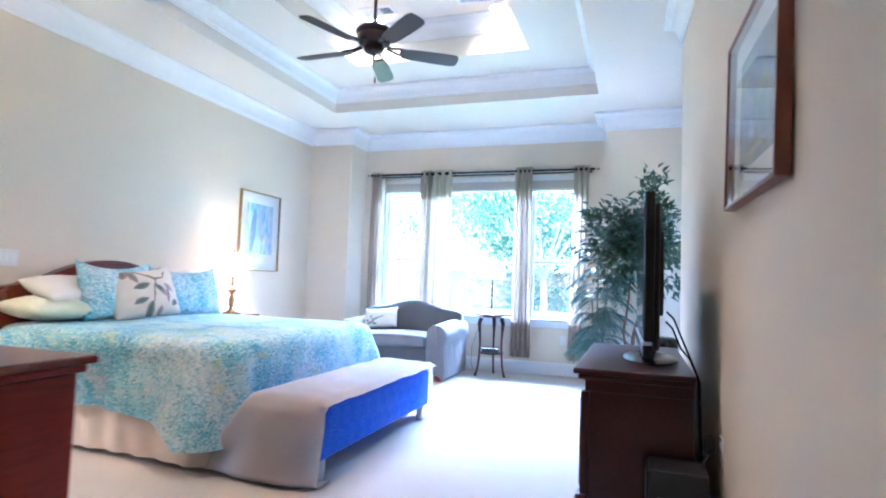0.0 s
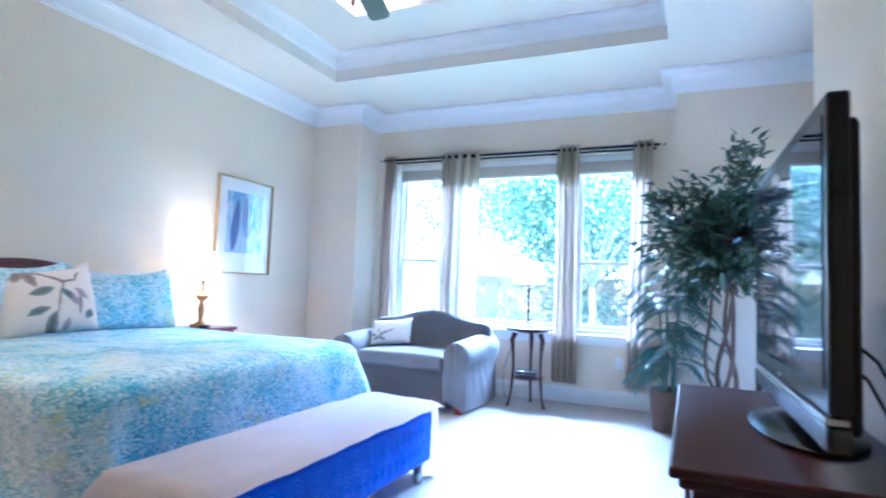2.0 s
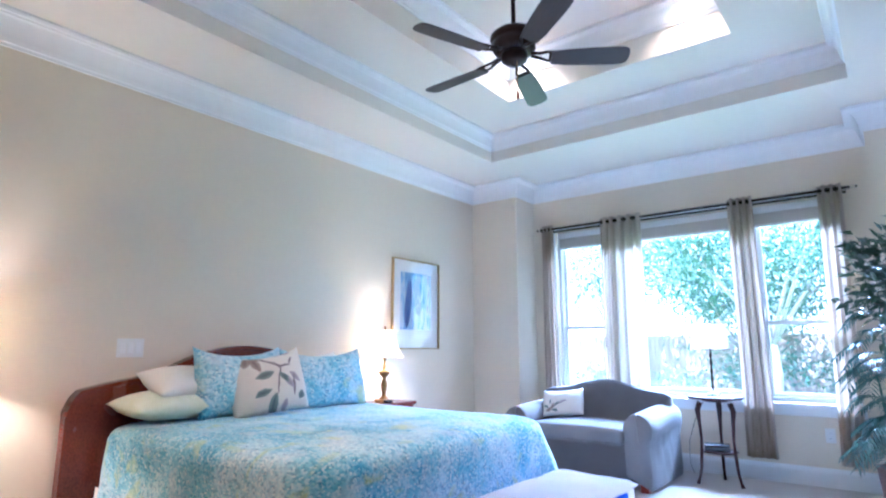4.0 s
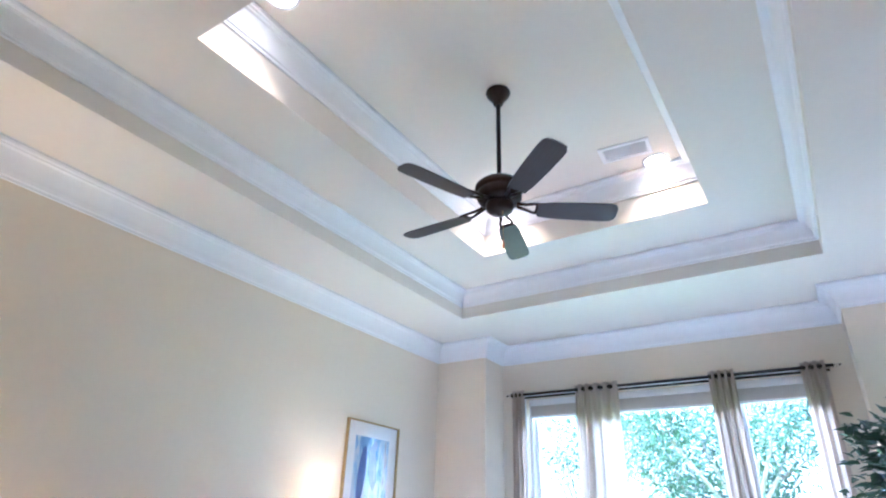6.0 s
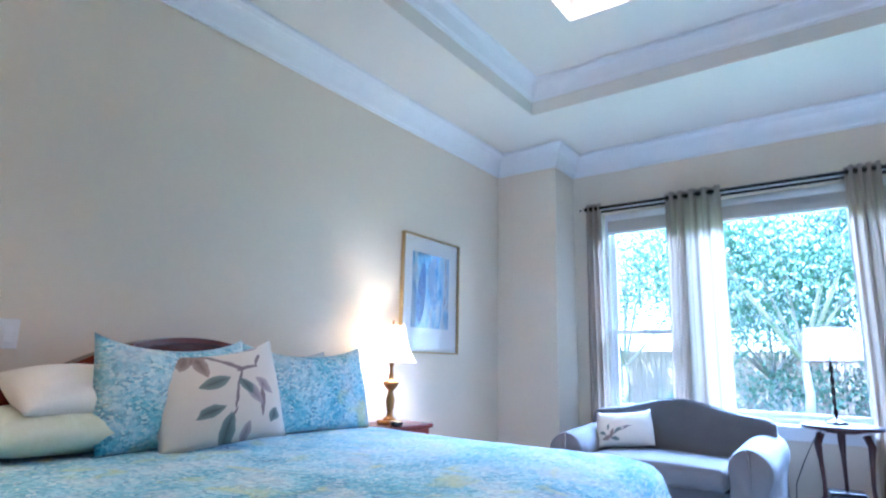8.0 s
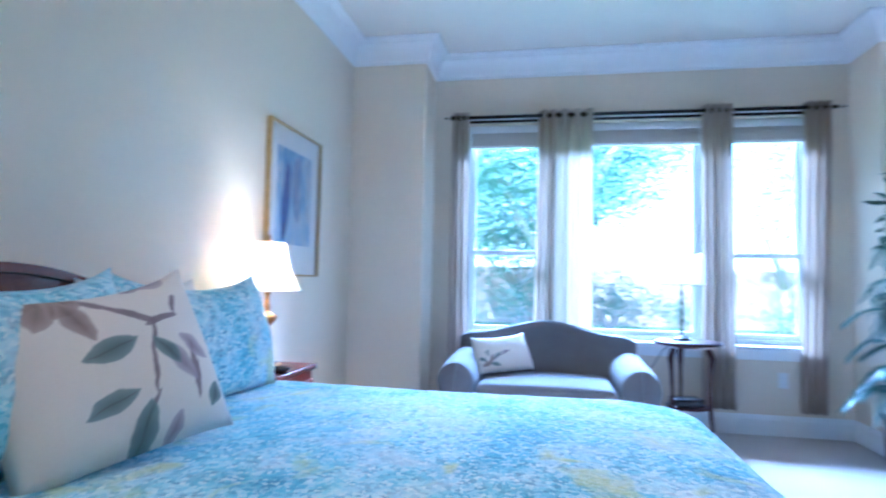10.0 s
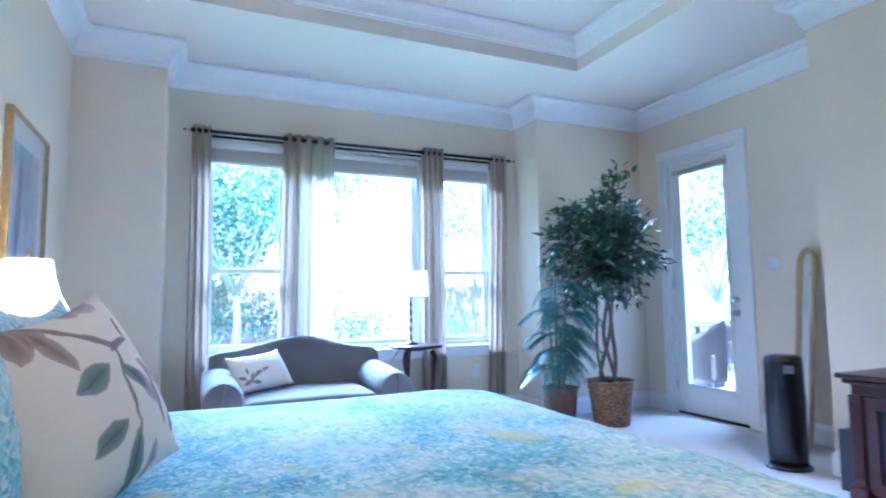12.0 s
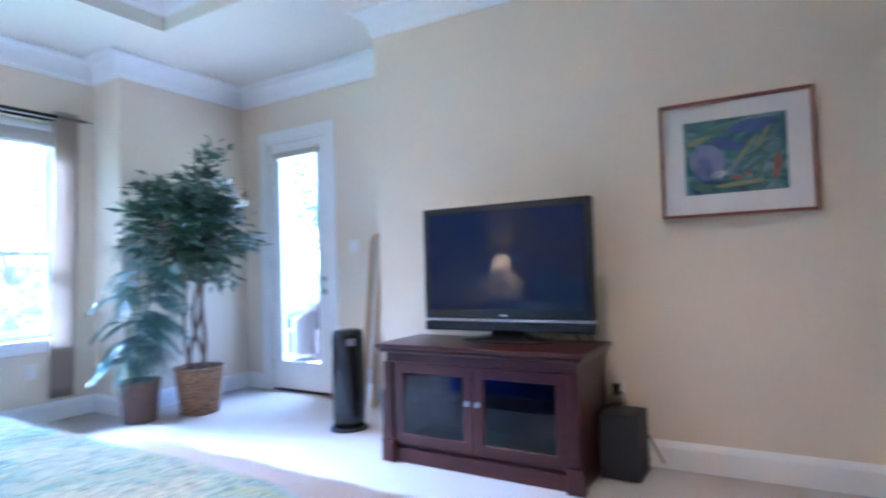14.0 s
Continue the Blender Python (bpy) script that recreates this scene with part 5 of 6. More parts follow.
pal = thing("parlour_palm", "artificial parlour palm with arching fronds in the planter", "plant", (P1[0], P1[1], 0.0))
stems = [(-0.02, 0.0, 0.0, 1.42), (0.03, -0.02, 0.05, 1.20), (-0.04, 0.03, -0.05, 1.05), (0.02, 0.03, 0.03, 0.85)]
for k, (sx, sy, lean, top) in enumerate(stems):
    part("stem", tube(bmesh.new(), [(sx, sy, 0.30), (sx + lean * 0.4, sy, 0.30 + (top - 0.3) * 0.5), (sx + lean, sy, top)], [0.011, 0.009, 0.005], n=7), PALM, pal, smooth=True)
for k in range(54):
    sx, sy, lean, top = stems[k % 4]
    f = rnd.uniform(0.18, 1.0)
    z0 = 0.30 + (top - 0.30) * f
    base = Vector((sx + lean * f, sy, z0))
    a = rnd.uniform(math.radians(150), math.radians(390)) if k % 5 else rnd.uniform(0, 2 * math.pi)
    length = rnd.uniform(0.22, 0.34)
    if P1[1] + base.y + length * math.sin(a) > YA - 0.04:
        length = min(length, 0.24)
    rise = rnd.uniform(0.20, 0.85)
    spine = []
    for j in range(9):
        t = j / 8
        spine.append(base + Vector((math.cos(a) * length * t, math.sin(a) * length * t, length * (rise * t - (rise + 0.35) * t * t))))
    v2, f2 = [], []
    for j in range(12):
        t = 0.14 + 0.86 * j / 11
        i = min(int(t * 8), 7)
        p = spine[i].lerp(spine[i + 1], t * 8 - i)
        way = (spine[i + 1] - spine[i]).normalized()
        side = way.cross(Vector((0, 0, 1))).normalized()
        for s in (-1, 1):
            add_leaf(v2, f2, p, way * 0.75 + side * s * 0.9 + Vector((0, 0, -0.12)), (0, 0, 1), 0.135 * (1 - 0.6 * abs(t - 0.45)), 0.0175, 0.22)
    fr = leaves_object("frond", v2, f2, PALM, pal)
    mesh_bm = bmesh.new()
    tube(mesh_bm, spine, [0.0035 - 0.0003 * j for j in range(9)], n=5)
    part("rachis", mesh_bm, PALM, fr)

# ---------------------------------------------------------------- television, stand and electronics
SX0, SX1, SY0, SY1, SZ = 0.555, 1.065, 4.605, 5.880, 0.690
st = thing("media_cabinet", "dark cherry media cabinet with two glass doors", "media cabinet")
part("top", box(bmesh.new(), SX0, SX1, SY0, SY1, SZ - 0.026, SZ, bevel=0.008, segments=3), ESPRESSO, st)
part("cornice", box(bmesh.new(), SX0 + 0.020, SX1 - 0.002, SY0 + 0.020, SY1 - 0.020, SZ - 0.052, SZ - 0.027, bevel=0.010, segments=3), ESPRESSO, st)
b0, b1, e0, e1 = SX0 + 0.050, SX1 - 0.004, SY0 + 0.052, SY1 - 0.052
part("frieze", box(bmesh.new(), b0, b1, e0, e1, SZ - 0.105, SZ - 0.053), ESPRESSO, st)
for y in (e0, e1 - 0.022):
    part("side_panel", box(bmesh.new(), b0 + 0.02, b1, y, y + 0.022, 0.085, SZ - 0.106, bevel=0.002), ESPRESSO, st)
part("back_panel", box(bmesh.new(), b1 - 0.012, b1 - 0.001, e0 + 0.024, e1 - 0.024, 0.085, SZ - 0.106), ESPRESSO, st)
part("bottom_shelf", box(bmesh.new(), b0 + 0.024, b1 - 0.014, e0 + 0.024, e1 - 0.024, 0.086, 0.106), ESPRESSO, st)
part("middle_shelf", box(bmesh.new(), b0 + 0.040, b1 - 0.014, e0 + 0.024, e1 - 0.024, 0.340, 0.358), ESPRESSO, st)
for y in (e0 - 0.010, e1 - 0.052):
    pil = part("pilaster", box(bmesh.new(), b0 - 0.018, b0 + 0.019, y, y + 0.062, 0.1305, SZ - 0.107, bevel=0.005), ESPRESSO, st)
    gr = bmesh.new()
    for k in range(3):
        box(gr, b0 - 0.0215, b0 - 0.0185, y + 0.012 + 0.015 * k, y + 0.020 + 0.015 * k, 0.17, SZ - 0.14, bevel=0.001, segments=1)
    part("fluting", gr, ESPRESSO, pil)
    part("plinth_block", box(bmesh.new(), b0 - 0.036, b0 + 0.020, y - 0.014, y + 0.076, 0.0, 0.130, bevel=0.008), ESPRESSO, st)
part("plinth", box(bmesh.new(), b0 - 0.004, b1, e0 + 0.001, e1 - 0.001, 0.0, 0.084, bevel=0.006), ESPRESSO, st)
ym = (e0 + e1) / 2
for y0, y1, ky in ((e0 + 0.056, ym - 0.002, ym - 0.030), (ym + 0.002, e1 - 0.056, ym + 0.030)):
    d = bmesh.new()
    t = 0.062
    rims = []
    for x, g in ((b0 + 0.018, 0.0), (b0 - 0.001, 0.0), (b0 - 0.004, 0.003), (b0 - 0.004, t - 0.006), (b0 + 0.002, t), (b0 + 0.018, t)):
        rims.append([d.verts.new((x, y, z)) for y, z in ((y0 + g, 0.108 + g), (y1 - g, 0.108 + g), (y1 - g, SZ - 0.108 - g), (y0 + g, SZ - 0.108 - g))])
    for p, q in zip(rims, rims[1:] + rims[:1]):
        for k in range(4):
            d.faces.new((p[k], p[(k + 1) % 4], q[(k + 1) % 4], q[k]))
    door_ob = part("door", d, ESPRESSO, st)
    part("pane", box(bmesh.new(), b0 + 0.006, b0 + 0.010, y0 + t - 0.004, y1 - t + 0.004, 0.108 + t - 0.004, SZ - 0.108 - t + 0.004), SMOKED, door_ob, "smoked glass pane")
    kn = part("knob", box(bmesh.new(), b0 - 0.026, b0 - 0.005, ky - 0.014, ky + 0.014, 0.370, 0.398, bevel=0.005), SILVER, door_ob, "square satin silver knob")
for y, w, h, lab in ((5.52, 0.40, 0.075, "black audio receiver behind the cabinet glass"), (4.95, 0.42, 0.060, "black disc player behind the cabinet glass")):
    rc = thing("audio_receiver" if h > 0.07 else "disc_player", lab, "electronics")
    part("case", box(bmesh.new(), b0 + 0.07, b0 + 0.34, y - w / 2, y + w / 2, 0.3585, 0.3585 + h, bevel=0.004), BLACK, rc)
    part("display", box(bmesh.new(), b0 + 0.067, b0 + 0.0695, y - 0.07, y + 0.07, 0.375, 0.395), SCREEN, rc)

tv = thing("television", "black flat-screen television with a silver strip, switched off", "television", (0.878, 5.155, 0), 1.5)
TW, TZ0, TZ1 = 0.5255, 0.750, 1.488
part("bezel", box(bmesh.new(), -0.042, 0.002, -TW, TW, TZ0 + 0.072, TZ1, bevel=0.008), BLACK, tv)
part("screen", box(bmesh.new(), -0.0445, -0.0425, -TW + 0.038, TW - 0.038, TZ0 + 0.125, TZ1 - 0.040), SCREEN, tv, "dark glossy screen")
part("speaker_bar", box(bmesh.new(), -0.046, 0.000, -TW, TW, TZ0, TZ0 + 0.056, bevel=0.008), BLACK, tv)
part("silver_strip", box(bmesh.new(), -0.048, -0.006, -TW, TW, TZ0 + 0.057, TZ0 + 0.071, bevel=0.003), SILVER, tv)
part("rear_housing", box(bmesh.new(), 0.003, 0.028, -TW + 0.035, TW - 0.035, TZ0 + 0.03, TZ1 - 0.045, bevel=0.015), MATT, tv)
part("rear_bulge", box(bmesh.new(), 0.029, 0.052, -0.36, 0.36, TZ0 + 0.18, TZ1 - 0.16, bevel=0.012), MATT, tv)
part("badge", box(bmesh.new(), -0.0475, -0.0445, -0.022, 0.022, TZ0 + 0.088, TZ0 + 0.098, bevel=0.001), SILVER, tv)
nk = bmesh.new()
lathe(nk, [(0.055, 0.728), (0.050, 0.78)], (0.012, 0, 0), n=24, squash=(0.5, 2.0))
part("neck", nk, BLACK, tv, smooth=True)
part("base", lathe(bmesh.new(), [(0.150, 0.6915), (0.158, 0.697), (0.152, 0.704), (0.10, 0.716), (0.060, 0.729)], (0.012, 0, 0), n=48, squash=(0.86, 1.85)), BLACK, tv, "glossy oval glass-black base", smooth=True)
for k, (dy, z0) in enumerate(((-0.30, 0.95), (-0.22, 0.90))):
    pts = [(0.955, 5.155 + dy, z0), (0.985, 5.145 + dy, z0 - 0.03), (1.02, 5.10 + dy, z0 - 0.12), (1.055, 5.04 + dy, 0.74), (1.085, 5.00 + dy, 0.66), (1.095, 4.98 + dy, 0.30), (1.095, 4.96 + dy, 0.02)]
    solid("television_cable", tube(bmesh.new(), pts, 0.0042, n=7), BLACK, "black cable hanging behind the television", "cable", smooth=True, group="television cables")

for (x0, x1, y0, y1), lab in (((0.865, 1.095, 4.440, 4.645), "black bookshelf speaker standing on the carpet"), ((0.86, 1.08, 5.905, 6.075), "black bookshelf speaker beside the cabinet")):
    s = thing("speaker", lab, "speaker", group="floor speakers")
    part("cabinet", box(bmesh.new(), x0 + 0.012, x1, y0, y1, 0.0, 0.335, bevel=0.004), MATT, s)
    part("grille", box(bmesh.new(), x0, x0 + 0.011, y0 + 0.006, y1 - 0.006, 0.008, 0.327, bevel=0.004), MATT, s, "black cloth grille")
pw = thing("power_adapter", "black power adapter plugged into the wall outlet", "power adapter")
part("case", box(bmesh.new(), XT - 0.019, XT + 0.0205, 4.580, 4.622, 0.385, 0.450, bevel=0.005), BLACK, pw)
solid("wall_cable", tube(bmesh.new(), [(1.120, 4.575, 0.405), (1.09, 4.56, 0.36), (1.085, 4.52, 0.30), (1.10, 4.46, 0.22), (1.09, 4.40, 0.12), (1.08, 4.36, 0.05)], 0.004, n=6), BLACK, "black cable from the wall outlet", "cable", smooth=True)

tf = thing("tower_fan", "black tower air purifier standing by the wall corner", "air purifier", (1.005, 6.475, 0), -38)
part("base", lathe(bmesh.new(), [(0.135, 0.0), (0.138, 0.012), (0.120, 0.030)], n=32, squash=(1, 0.85)), BLACK, tf, smooth=True)
body = bmesh.new()
lathe(body, [(0.112, 0.030), (0.114, 0.10), (0.116, 0.40), (0.112, 0.660), (0.106, 0.698), (0.080, 0.708)], n=40, squash=(1, 0.88))
part("body", body, BLACK, tf, smooth=True)
slat_mesh = finish("slat", box(bmesh.new(), -0.045, 0.045, -0.004, 0.004, -0.0025, 0.0025), MATT)
for k in range(30):
    s = new("slat", slat_mesh)
    s.parent = tf
    s.matrix_basis = pose(-0.085, 0.025, 0.10 + 0.018 * k, 0, 0, 78)
part("control_panel", box(bmesh.new(), -0.03, 0.03, -0.103, -0.096, 0.60, 0.65, bevel=0.003), SILVER, tf)

mr = thing("leaning_mirror", "narrow oak-framed mirror leaning on the wall", "mirror", (1.605, 6.755, 0.0))
fm = bmesh.new()
path = [(-0.085, 0.0)] + [(-0.085, 1.32)] + [(-0.085 * math.cos(radians(a)), 1.32 + 0.085 * math.sin(radians(a))) for a in range(15, 180, 15)] + [(0.085, 1.32), (0.085, 0.0)]
tube(fm, [(0, x, z) for x, z in path], 0.018, n=8)
part("frame", fm, OAK, mr, smooth=True)
ml = bmesh.new()
ring = [ml.verts.new((0.004, x, z)) for x, z in path]
ml.faces.new(ring)
part("mirror_glass", ml, MIRROR, mr)
mr.matrix_world = pose(1.545, 6.745, 0.018, 0, 5.0, -24)


# ---------------------------------------------------------------- pictures
def art_material(name, stops, scale, stretch=(1, 1, 1), distort=1.5):
    m = material(name, stops[0], 0.8, grain=120, bump=0.05)
    nt = m.node_tree
    b = nt.nodes["Principled BSDF"]
    co, mp = nt.nodes.new("ShaderNodeTexCoord"), nt.nodes.new("ShaderNodeMapping")
    mp.inputs["Scale"].default_value = stretch
    n = nt.nodes.new("ShaderNodeTexNoise")
    n.inputs["Scale"].default_value, n.inputs["Detail"].default_value, n.inputs["Distortion"].default_value = scale, 4, distort
    nt.links.new(co.outputs["Object"], mp.inputs[0])
    nt.links.new(mp.outputs[0], n.inputs["Vector"])
    r = nt.nodes.new("ShaderNodeValToRGB")
    for i, c in enumerate(stops):
        pos = 0.28 + 0.44 * i / (len(stops) - 1)
        e = r.color_ramp.elements[i] if i < 2 else r.color_ramp.elements.new(pos)
        e.position, e.color = pos, (*c, 1)
    nt.links.new(n.outputs[0], r.inputs[0])
    nt.links.new(r.outputs[0], b.inputs["Base Color"])
    return m


def picture(label, w, h, depth, fw, frame_mat, mat_w, art, m, shapes=()):
    """Hangs in its own x-z plane, facing -y; the middle of its back at the origin."""
    p = thing("framed_picture", label, "picture", group="")
    fr = bmesh.new()
    for b in ((-w / 2, -w / 2 + fw, -h / 2, h / 2), (w / 2 - fw, w / 2, -h / 2, h / 2), (-w / 2 + fw, w / 2 - fw, h / 2 - fw, h / 2), (-w / 2 + fw, w / 2 - fw, -h / 2, -h / 2 + fw)):
        box(fr, b[0], b[1], -depth, -0.001, b[2], b[3], bevel=0.002, segments=1)
    part("frame", fr, frame_mat, p)
    part("mat_board", box(bmesh.new(), -w / 2 + fw, w / 2 - fw, -0.010, -0.004, -h / 2 + fw, h / 2 - fw), MAT_BOARD, p)
    l, r, t, bt = mat_w
    part("print", box(bmesh.new(), -w / 2 + l, w / 2 - r, -0.0125, -0.0102, -h / 2 + bt, h / 2 - t), art, p)
    for name, x, z, a, c, turn, mm in shapes:
        s = bmesh.new()
        lathe(s, [(0.001, 0.0), (1.0, 0.0)], n=26, cap=False)
        bmesh.ops.transform(s, matrix=pose(x, -0.0132, z, 90, 0, 0) @ pose(0, 0, 0, 0, 0, turn) @ Matrix.Diagonal((a, c, 1, 1)), verts=s.verts)
        part(name, s, mm, p)
    g = part("picture_glass", box(bmesh.new(), -w / 2 + fw, w / 2 - fw, -depth + 0.004, -depth + 0.006, -h / 2 + fw, h / 2 - fw), PICTURE_GLASS, p)
    g.visible_shadow = False
    p.matrix_world = m
    return p


BLUE_ART = art_material("blue_wash_art", [(0.03, 0.10, 0.26), (0.10, 0.24, 0.48), (0.30, 0.44, 0.60), (0.52, 0.55, 0.58), (0.30, 0.26, 0.30)], 5.0, (1.6, 1, 0.6))
GREEN_ART = art_material("garden_art", [(0.01, 0.03, 0.12), (0.02, 0.09, 0.16), (0.05, 0.17, 0.15), (0.20, 0.30, 0.34), (0.03, 0.08, 0.09)], 9.0, (1, 1, 1.4))
WASH = art_material("grey_wash", [(0.30, 0.30, 0.40), (0.20, 0.26, 0.42), (0.42, 0.42, 0.50)], 14.0, (2, 1, 0.7))
NAVY = art_material("navy_wash", [(0.02, 0.04, 0.16), (0.05, 0.10, 0.30), (0.10, 0.16, 0.36)], 12.0)
LILAC = art_material("lilac_wash", [(0.16, 0.17, 0.34), (0.24, 0.25, 0.42), (0.12, 0.16, 0.36)], 12.0)
PALE = art_material("pale_wash", [(0.50, 0.52, 0.55), (0.62, 0.62, 0.60)], 14.0)
RUST = art_material("rust_wash", [(0.20, 0.06, 0.05), (0.32, 0.13, 0.10)], 16.0)
LEAFY = art_material("leaf_green_wash", [(0.03, 0.11, 0.07), (0.07, 0.19, 0.12), (0.03, 0.09, 0.10)], 15.0)
LIMEY = art_material("lime_wash", [(0.16, 0.22, 0.10), (0.28, 0.30, 0.14), (0.10, 0.18, 0.10)], 15.0)
picture("blue abstract watercolour in a slim gilt frame", 0.715, 0.890, 0.034, 0.012, GOLD, (0.125, 0.125, 0.13, 0.19), BLUE_ART,
        pose(XL + 0.001, 7.412, 1.557, 0, 0, 90),
        (("wash_shape", 0.02, 0.07, 0.055, 0.19, 8, WASH), ("wash_shape", 0.04, 0.25, 0.034, 0.045, 0, WASH), ("wash_shape", -0.12, 0.0, 0.05, 0.24, -6, NAVY)))
picture("green and blue garden painting in a cherry frame, white mat", 0.712, 0.614, 0.040, 0.014, CHERRY, (0.118, 0.118, 0.105, 0.118), GREEN_ART,
        pose(XT + SKEW * (YT - 3.963) - 0.001, 3.966, 1.658, -1.2, 0, -88.11),
        [("painted_shape", x, z, a, c, turn, m) for x, z, a, c, turn, m in (
            (-0.125, -0.020, 0.078, 0.095, 12, LILAC), (-0.140, -0.055, 0.050, 0.070, 8, NAVY), (-0.030, 0.065, 0.075, 0.030, -22, NAVY), (0.080, 0.150, 0.110, 0.030, 8, NAVY),
            (-0.075, -0.088, 0.034, 0.018, 10, PALE), (0.005, -0.112, 0.026, 0.011, -15, RUST), (0.060, -0.095, 0.018, 0.010, 20, RUST), (0.190, -0.070, 0.017, 0.068, -8, RUST),
            (0.060, 0.035, 0.012, 0.085, -38, LIMEY), (0.105, 0.010, 0.012, 0.090, -48, LEAFY), (0.125, 0.070, 0.012, 0.080, -30, LIMEY), (-0.100, 0.140, 0.085, 0.016, 14, LEAFY),
            (-0.165, 0.100, 0.070, 0.014, 20, LIMEY), (0.020, -0.145, 0.120, 0.012, 4, LIMEY), (-0.150, -0.150, 0.060, 0.018, -6, LEAFY), (0.120, -0.060, 0.011, 0.075, -20, LEAFY))])


# ---------------------------------------------------------------- plates
def plate(name, label, m, gangs, switch):
    p = thing(name, label, "light switch" if switch else "outlet", group="")
    w = 0.072 + 0.046 * (gangs - 1)
    part("cover", box(bmesh.new(), -w / 2, w / 2, -0.007, -0.001, -0.058, 0.058, bevel=0.003), PLATE, p)
    for k in range(gangs):
        x = -0.023 * (gangs - 1) + 0.046 * k
        if switch:
            part("rocker", box(bmesh.new(), x - 0.016, x + 0.016, -0.011, -0.0075, -0.033, 0.033, bevel=0.002), WHITE, p)
        else:
            for z in (-0.022, 0.022):
                o = part("socket", box(bmesh.new(), x - 0.014, x + 0.014, -0.009, -0.0075, z - 0.014, z + 0.014, bevel=0.003), WHITE, p)
                for s in (-0.006, 0.006):
                    part("slot", box(bmesh.new(), x + s - 0.0012, x + s + 0.0012, -0.0098, -0.0092, z - 0.005, z + 0.005), MATT, o)
    p.matrix_world = m


plate("light_switch", "triple white rocker switch plate above the headboard", pose(XL, 4.690, 1.120, 0, 0, 90), 3, True)
plate("light_switch", "double white rocker switch plate beside the garden door", pose(XD, 7.02, 1.345, 0, 0, -90), 2, True)
plate("wall_outlet", "white duplex outlet under the window", pose(0.0, YW, 0.410, 0, 0, 0), 1, False)
plate("wall_outlet", "white duplex outlet beside the media cabinet", pose(XT + SKEW * (YT - 4.60), 4.60, 0.400, 0, 0, -88.11), 1, False)
plate("wall_outlet", "white duplex outlet behind the potted plants", pose(0.68, YA, 0.42, 0, 0, 0), 1, False)

# ---------------------------------------------------------------- garden outside
GRASS = material("lawn_grass", (0.10, 0.16, 0.045), 0.9, (0.055, 0.10, 0.025), grain=60, patch=0.5, bump=0.6, bump_scale=90)
CONCRETE = material("patio_concrete", (0.42, 0.40, 0.37), 0.85, (0.34, 0.32, 0.30), grain=30, patch=1.0, bump=0.2)
FENCE = material("grey_fence_wood", (0.30, 0.25, 0.20), 0.85, (0.22, 0.18, 0.14), grain=12, stretch=(6, 6, 1), bump=0.3)
TREE_BARK = material("tree_bark", (0.46, 0.42, 0.38), 0.9, (0.32, 0.28, 0.25), grain=20, stretch=(2, 2, 0.6), bump=0.6)
TREE_LEAF = material("tree_leaf", (0.100, 0.185, 0.125), 0.5, (0.070, 0.140, 0.090), grain=2, patch=0.8, bump=0)
PATIO_WEAVE = material("dark_patio_wicker", (0.045, 0.038, 0.034), 0.6, (0.025, 0.02, 0.018), grain=80, bump=0.5)
solid("ground", box(bmesh.new(), -900, 900, -900, 900, -0.40, -0.20), GRASS, "lawn round the house", "lawn", "structure")
solid("patio", box(bmesh.new(), XD + 0.21, XD + 4.6, 4.2, 13.5, -0.195, -0.06), CONCRETE, "pale concrete patio outside the garden door", "patio", "structure")


def tree(x, y, h, spread, seed, leaves):
    r = random.Random(seed)
    tr = thing("tree", "leafy garden tree with a forked pale trunk", "tree", (x, y, -0.2), group="garden trees")
    wood = bmesh.new()
    fork = h * 0.22
    tube(wood, [(0, 0, 0), (0.05, 0, fork * 0.5), (0.0, 0.03, fork)], [0.11, 0.085, 0.060], n=10)
    tips = []
    for k in range(7):
        a = 2 * math.pi * k / 7 + r.uniform(-0.3, 0.3)
        e = r.uniform(0.5, 1.4)
        p0 = Vector((0, 0.03, fork * r.uniform(0.85, 1.0)))
        way = Vector((math.cos(a) * math.cos(e), math.sin(a) * math.cos(e), math.sin(e)))
        l = spread * r.uniform(0.85, 1.2) * (1 + 0.8 * math.sin(e))
        p1 = p0 + way * l * 0.5 + Vector((0, 0, 0.1))
        p2 = p0 + way * l + Vector((r.uniform(-.3, .3), r.uniform(-.3, .3), 0.35))
        tube(wood, [p0, p1, p2], [0.050, 0.032, 0.012], n=7)
        for j in range(5):
            q = p0.lerp(p1, 0.6).lerp(p2, r.uniform(0.05, 1)) + Vector((r.gauss(0, .45), r.gauss(0, .45), r.gauss(0.2, .35))) * spread * 0.45
            tube(wood, [p1.lerp(p2, 0.4), q], [0.025, 0.008], n=5)
            tips.append(q)
        tips.append(p2)
    part("trunk", wood, TREE_BARK, tr, smooth=True)
    v, f = [], []
    per = leaves // len(tips)
    for c in tips:
        s = spread * r.uniform(0.16, 0.30)
        for j in range(per):
            p = c + Vector((r.gauss(0, s), r.gauss(0, s), r.gauss(0, s * 0.75)))
            add_leaf(v, f, p, (r.gauss(0, 1), r.gauss(0, 1), r.gauss(-0.2, 0.6)), (r.gauss(0, .6), r.gauss(0, .6), 1), r.uniform(0.08, 0.13), r.uniform(0.045, 0.075))
    tagged(leaves_object("crown", v, f, TREE_LEAF, tr), kind="stuff")


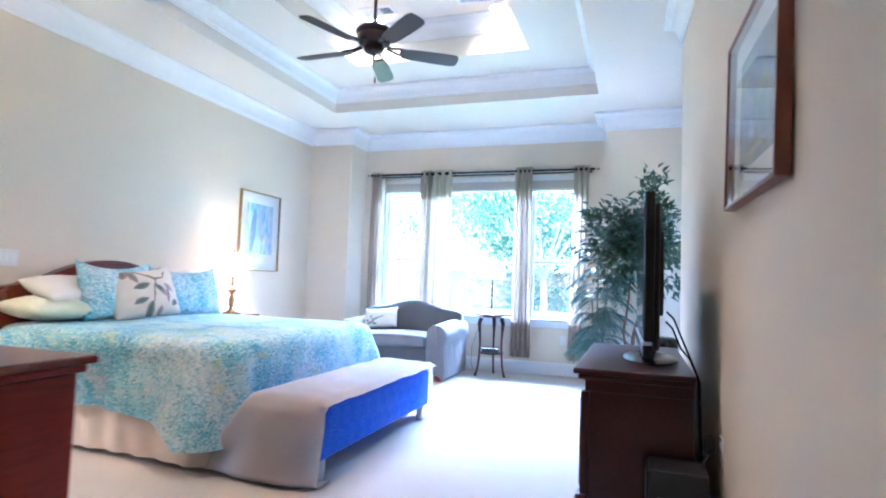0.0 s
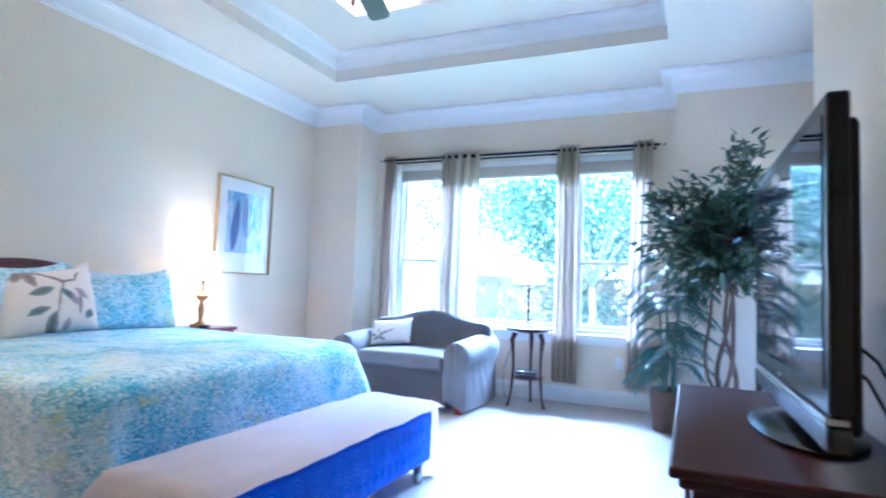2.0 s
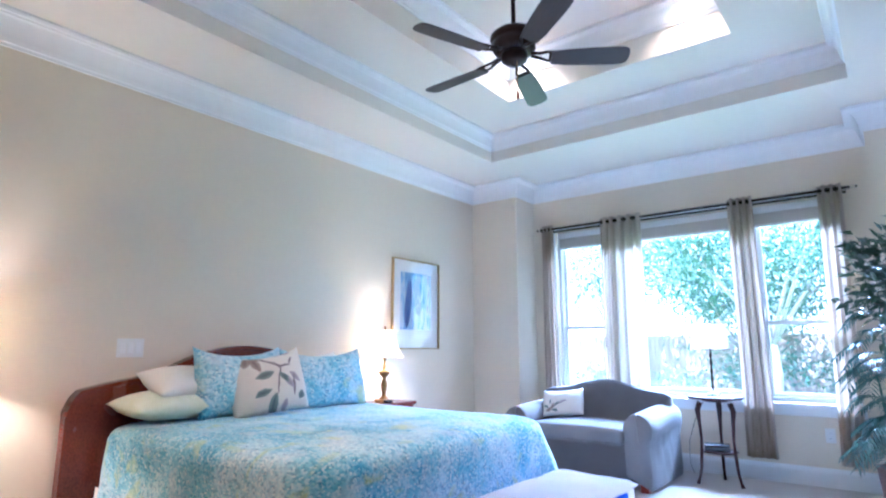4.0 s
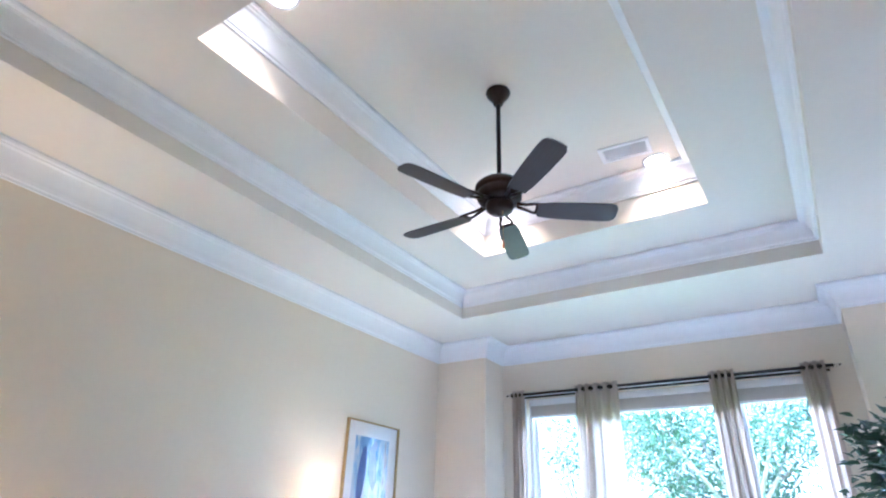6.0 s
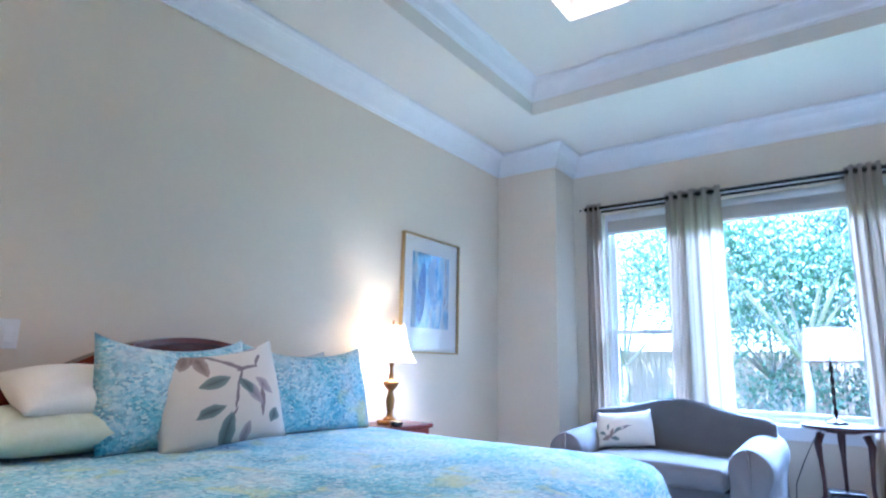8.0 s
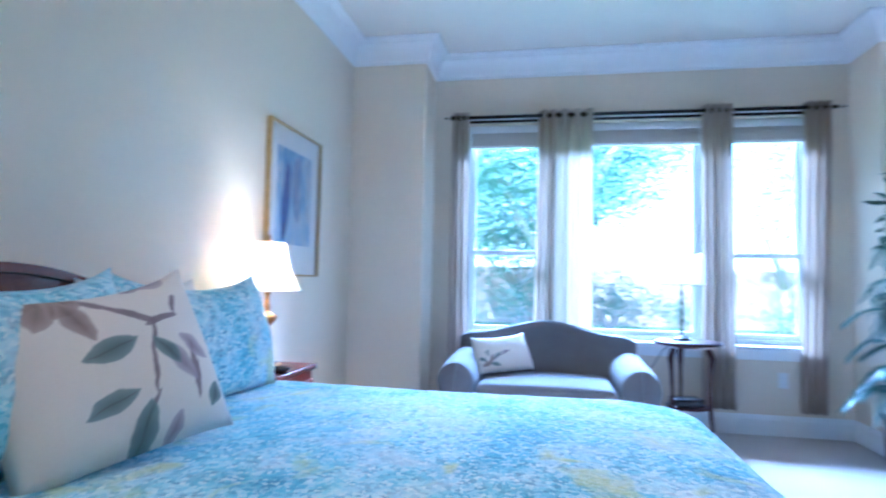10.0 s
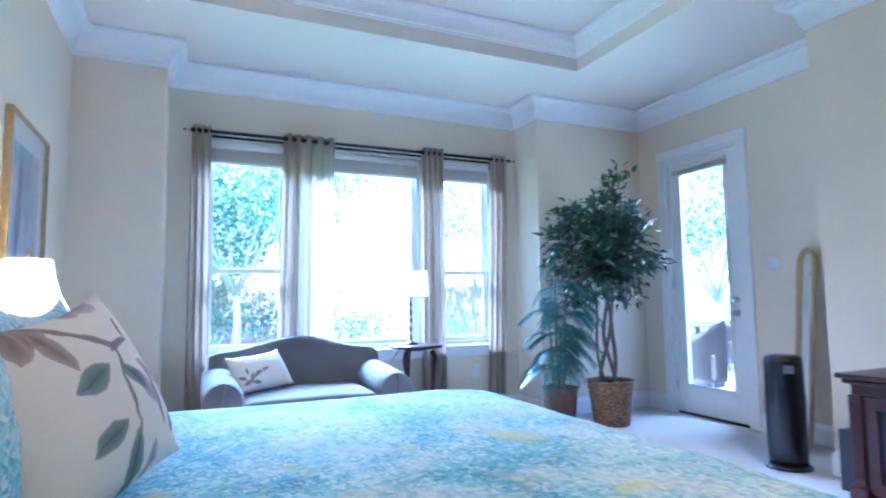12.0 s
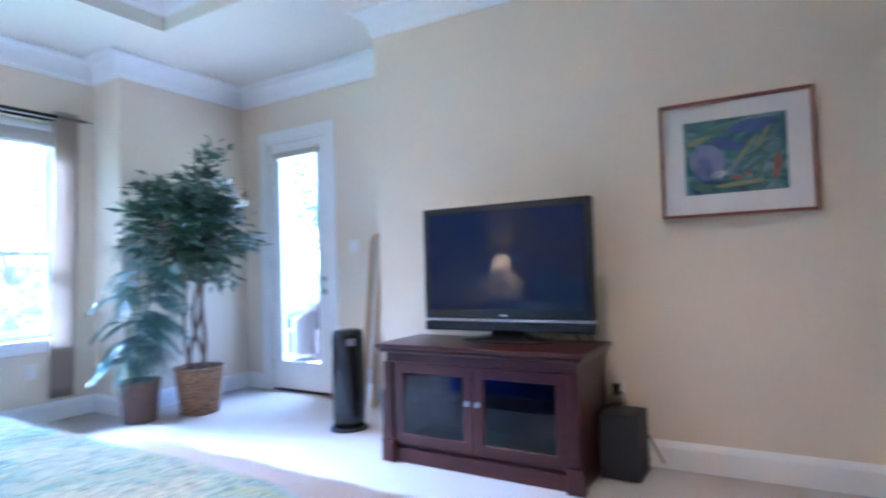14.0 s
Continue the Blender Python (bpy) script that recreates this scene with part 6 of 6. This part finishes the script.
tree(-1.6, 17.5, 7.0, 2.4, 1, 30000)
tree(-6.4, 21.0, 6.5, 2.3, 2, 7000)
tree(4.6, 21.0, 6.0, 2.0, 3, 2500)
tree(-2.5, 20.6, 5.2, 2.3, 7, 14000)
tree(-9.5, 21.0, 7.0, 2.6, 4, 5000)
tree(10.5, 15.0, 5.5, 2.2, 5, 9000)
tree(6.4, 21.0, 6.5, 2.3, 6, 6000)
rnd = random.Random(3)
for k in range(6):
    x = -6.4 + 2.1 * k + rnd.uniform(-0.3, 0.3)
    y = 19.0 + rnd.uniform(-1, 1)
    sh = thing("shrub", "rounded green garden shrub by the fence", "shrub", (x, y, -0.2), group="garden shrubs")
    stem = bmesh.new()
    v, f = [], []
    for j in range(6):
        a = j * 1.05
        q = Vector((0.5 * math.cos(a), 0.5 * math.sin(a), 0.7))
        tube(stem, [(0, 0, 0), q], [0.03, 0.01], n=5)
        for i in range(150):
            add_leaf(v, f, q + Vector((rnd.gauss(0, .26), rnd.gauss(0, .26), rnd.gauss(0, .26))), (rnd.gauss(0, 1), rnd.gauss(0, 1), rnd.gauss(0, 1)), (rnd.gauss(0, .6), rnd.gauss(0, .6), 1), 0.09, 0.05)
    big = rnd.uniform(0.6, 1.25)
    v = [(p[0] * 1.2 * big, p[1] * big, p[2] * big) for p in v]
    bmesh.ops.scale(stem, vec=(big, big, big), verts=stem.verts)
    part("stems", stem, TREE_BARK, sh)
    tagged(leaves_object("foliage", v, f, TREE_LEAF, sh), kind="stuff")
fe = thing("garden_fence", "weathered grey board fence at the back of the garden", "fence", (0, 22.0, -0.2))
board = finish("board", box(bmesh.new(), -0.072, 0.072, -0.01, 0.01, 0.02, 1.75), FENCE)
for k in range(140):
    b = new("board", board)
    b.parent = fe
    b.matrix_basis = pose(-12.0 + 0.15 * k, 0, 0)
for z in (0.4, 1.4):
    part("rail", box(bmesh.new(), -12.1, 9.1, 0.011, 0.05, z, z + 0.09), FENCE, fe)

# patio furniture seen through the garden door
pt = thing("patio_table", "dark patio dining table with a pale cloth", "table", (4.55, 10.35, -0.06))
part("tabletop", lathe(bmesh.new(), [(0.50, 0.70), (0.55, 0.705), (0.55, 0.73)], n=36), PATIO_WEAVE, pt, smooth=True)
for a in (45, 135, 225, 315):
    part("leg", tube(bmesh.new(), [(0.42 * math.cos(radians(a)), 0.42 * math.sin(radians(a)), 0.0), (0.38 * math.cos(radians(a)), 0.38 * math.sin(radians(a)), 0.70)], 0.02, n=8), PATIO_WEAVE, pt)


def patio_chair():
    c = thing("patio_chair", "dark woven patio armchair with a rounded back", "chair", group="patio chairs")
    part("seat", box(bmesh.new(), -0.270, 0.270, -0.30, 0.24, 0.10, 0.42, bevel=0.02), PATIO_WEAVE, c)
    bm = bmesh.new()

    def at(u, v):
        a = math.pi * (-0.12 + 1.24 * u)
        lift = 0.24 * max(0.0, math.sin(math.pi * u)) ** 1.5
        return (0.345 * math.cos(a), 0.02 + 0.29 * math.sin(a), 0.06 + (0.54 + lift) * v)
    sheet(bm, 28, 8, at)
    bmesh.ops.solidify(bm, geom=bm.faces[:], thickness=0.035)
    part("backrest", bm, PATIO_WEAVE, c, "woven back that runs round into the arms", smooth=True)
    for x in (-0.23, 0.23):
        for y in (-0.26, 0.20):
            part("leg", box(bmesh.new(), x - 0.02, x + 0.02, y - 0.02, y + 0.02, 0.0, 0.099), PATIO_WEAVE, c)
    return c


ch = patio_chair()
ch.matrix_world = pose(3.60, 9.46, -0.06, 0, 0, 205)
copy_thing(ch, pose(5.45, 10.3, -0.06, 0, 0, -80))
copy_thing(ch, pose(4.5, 11.3, -0.06, 0, 0, 5))
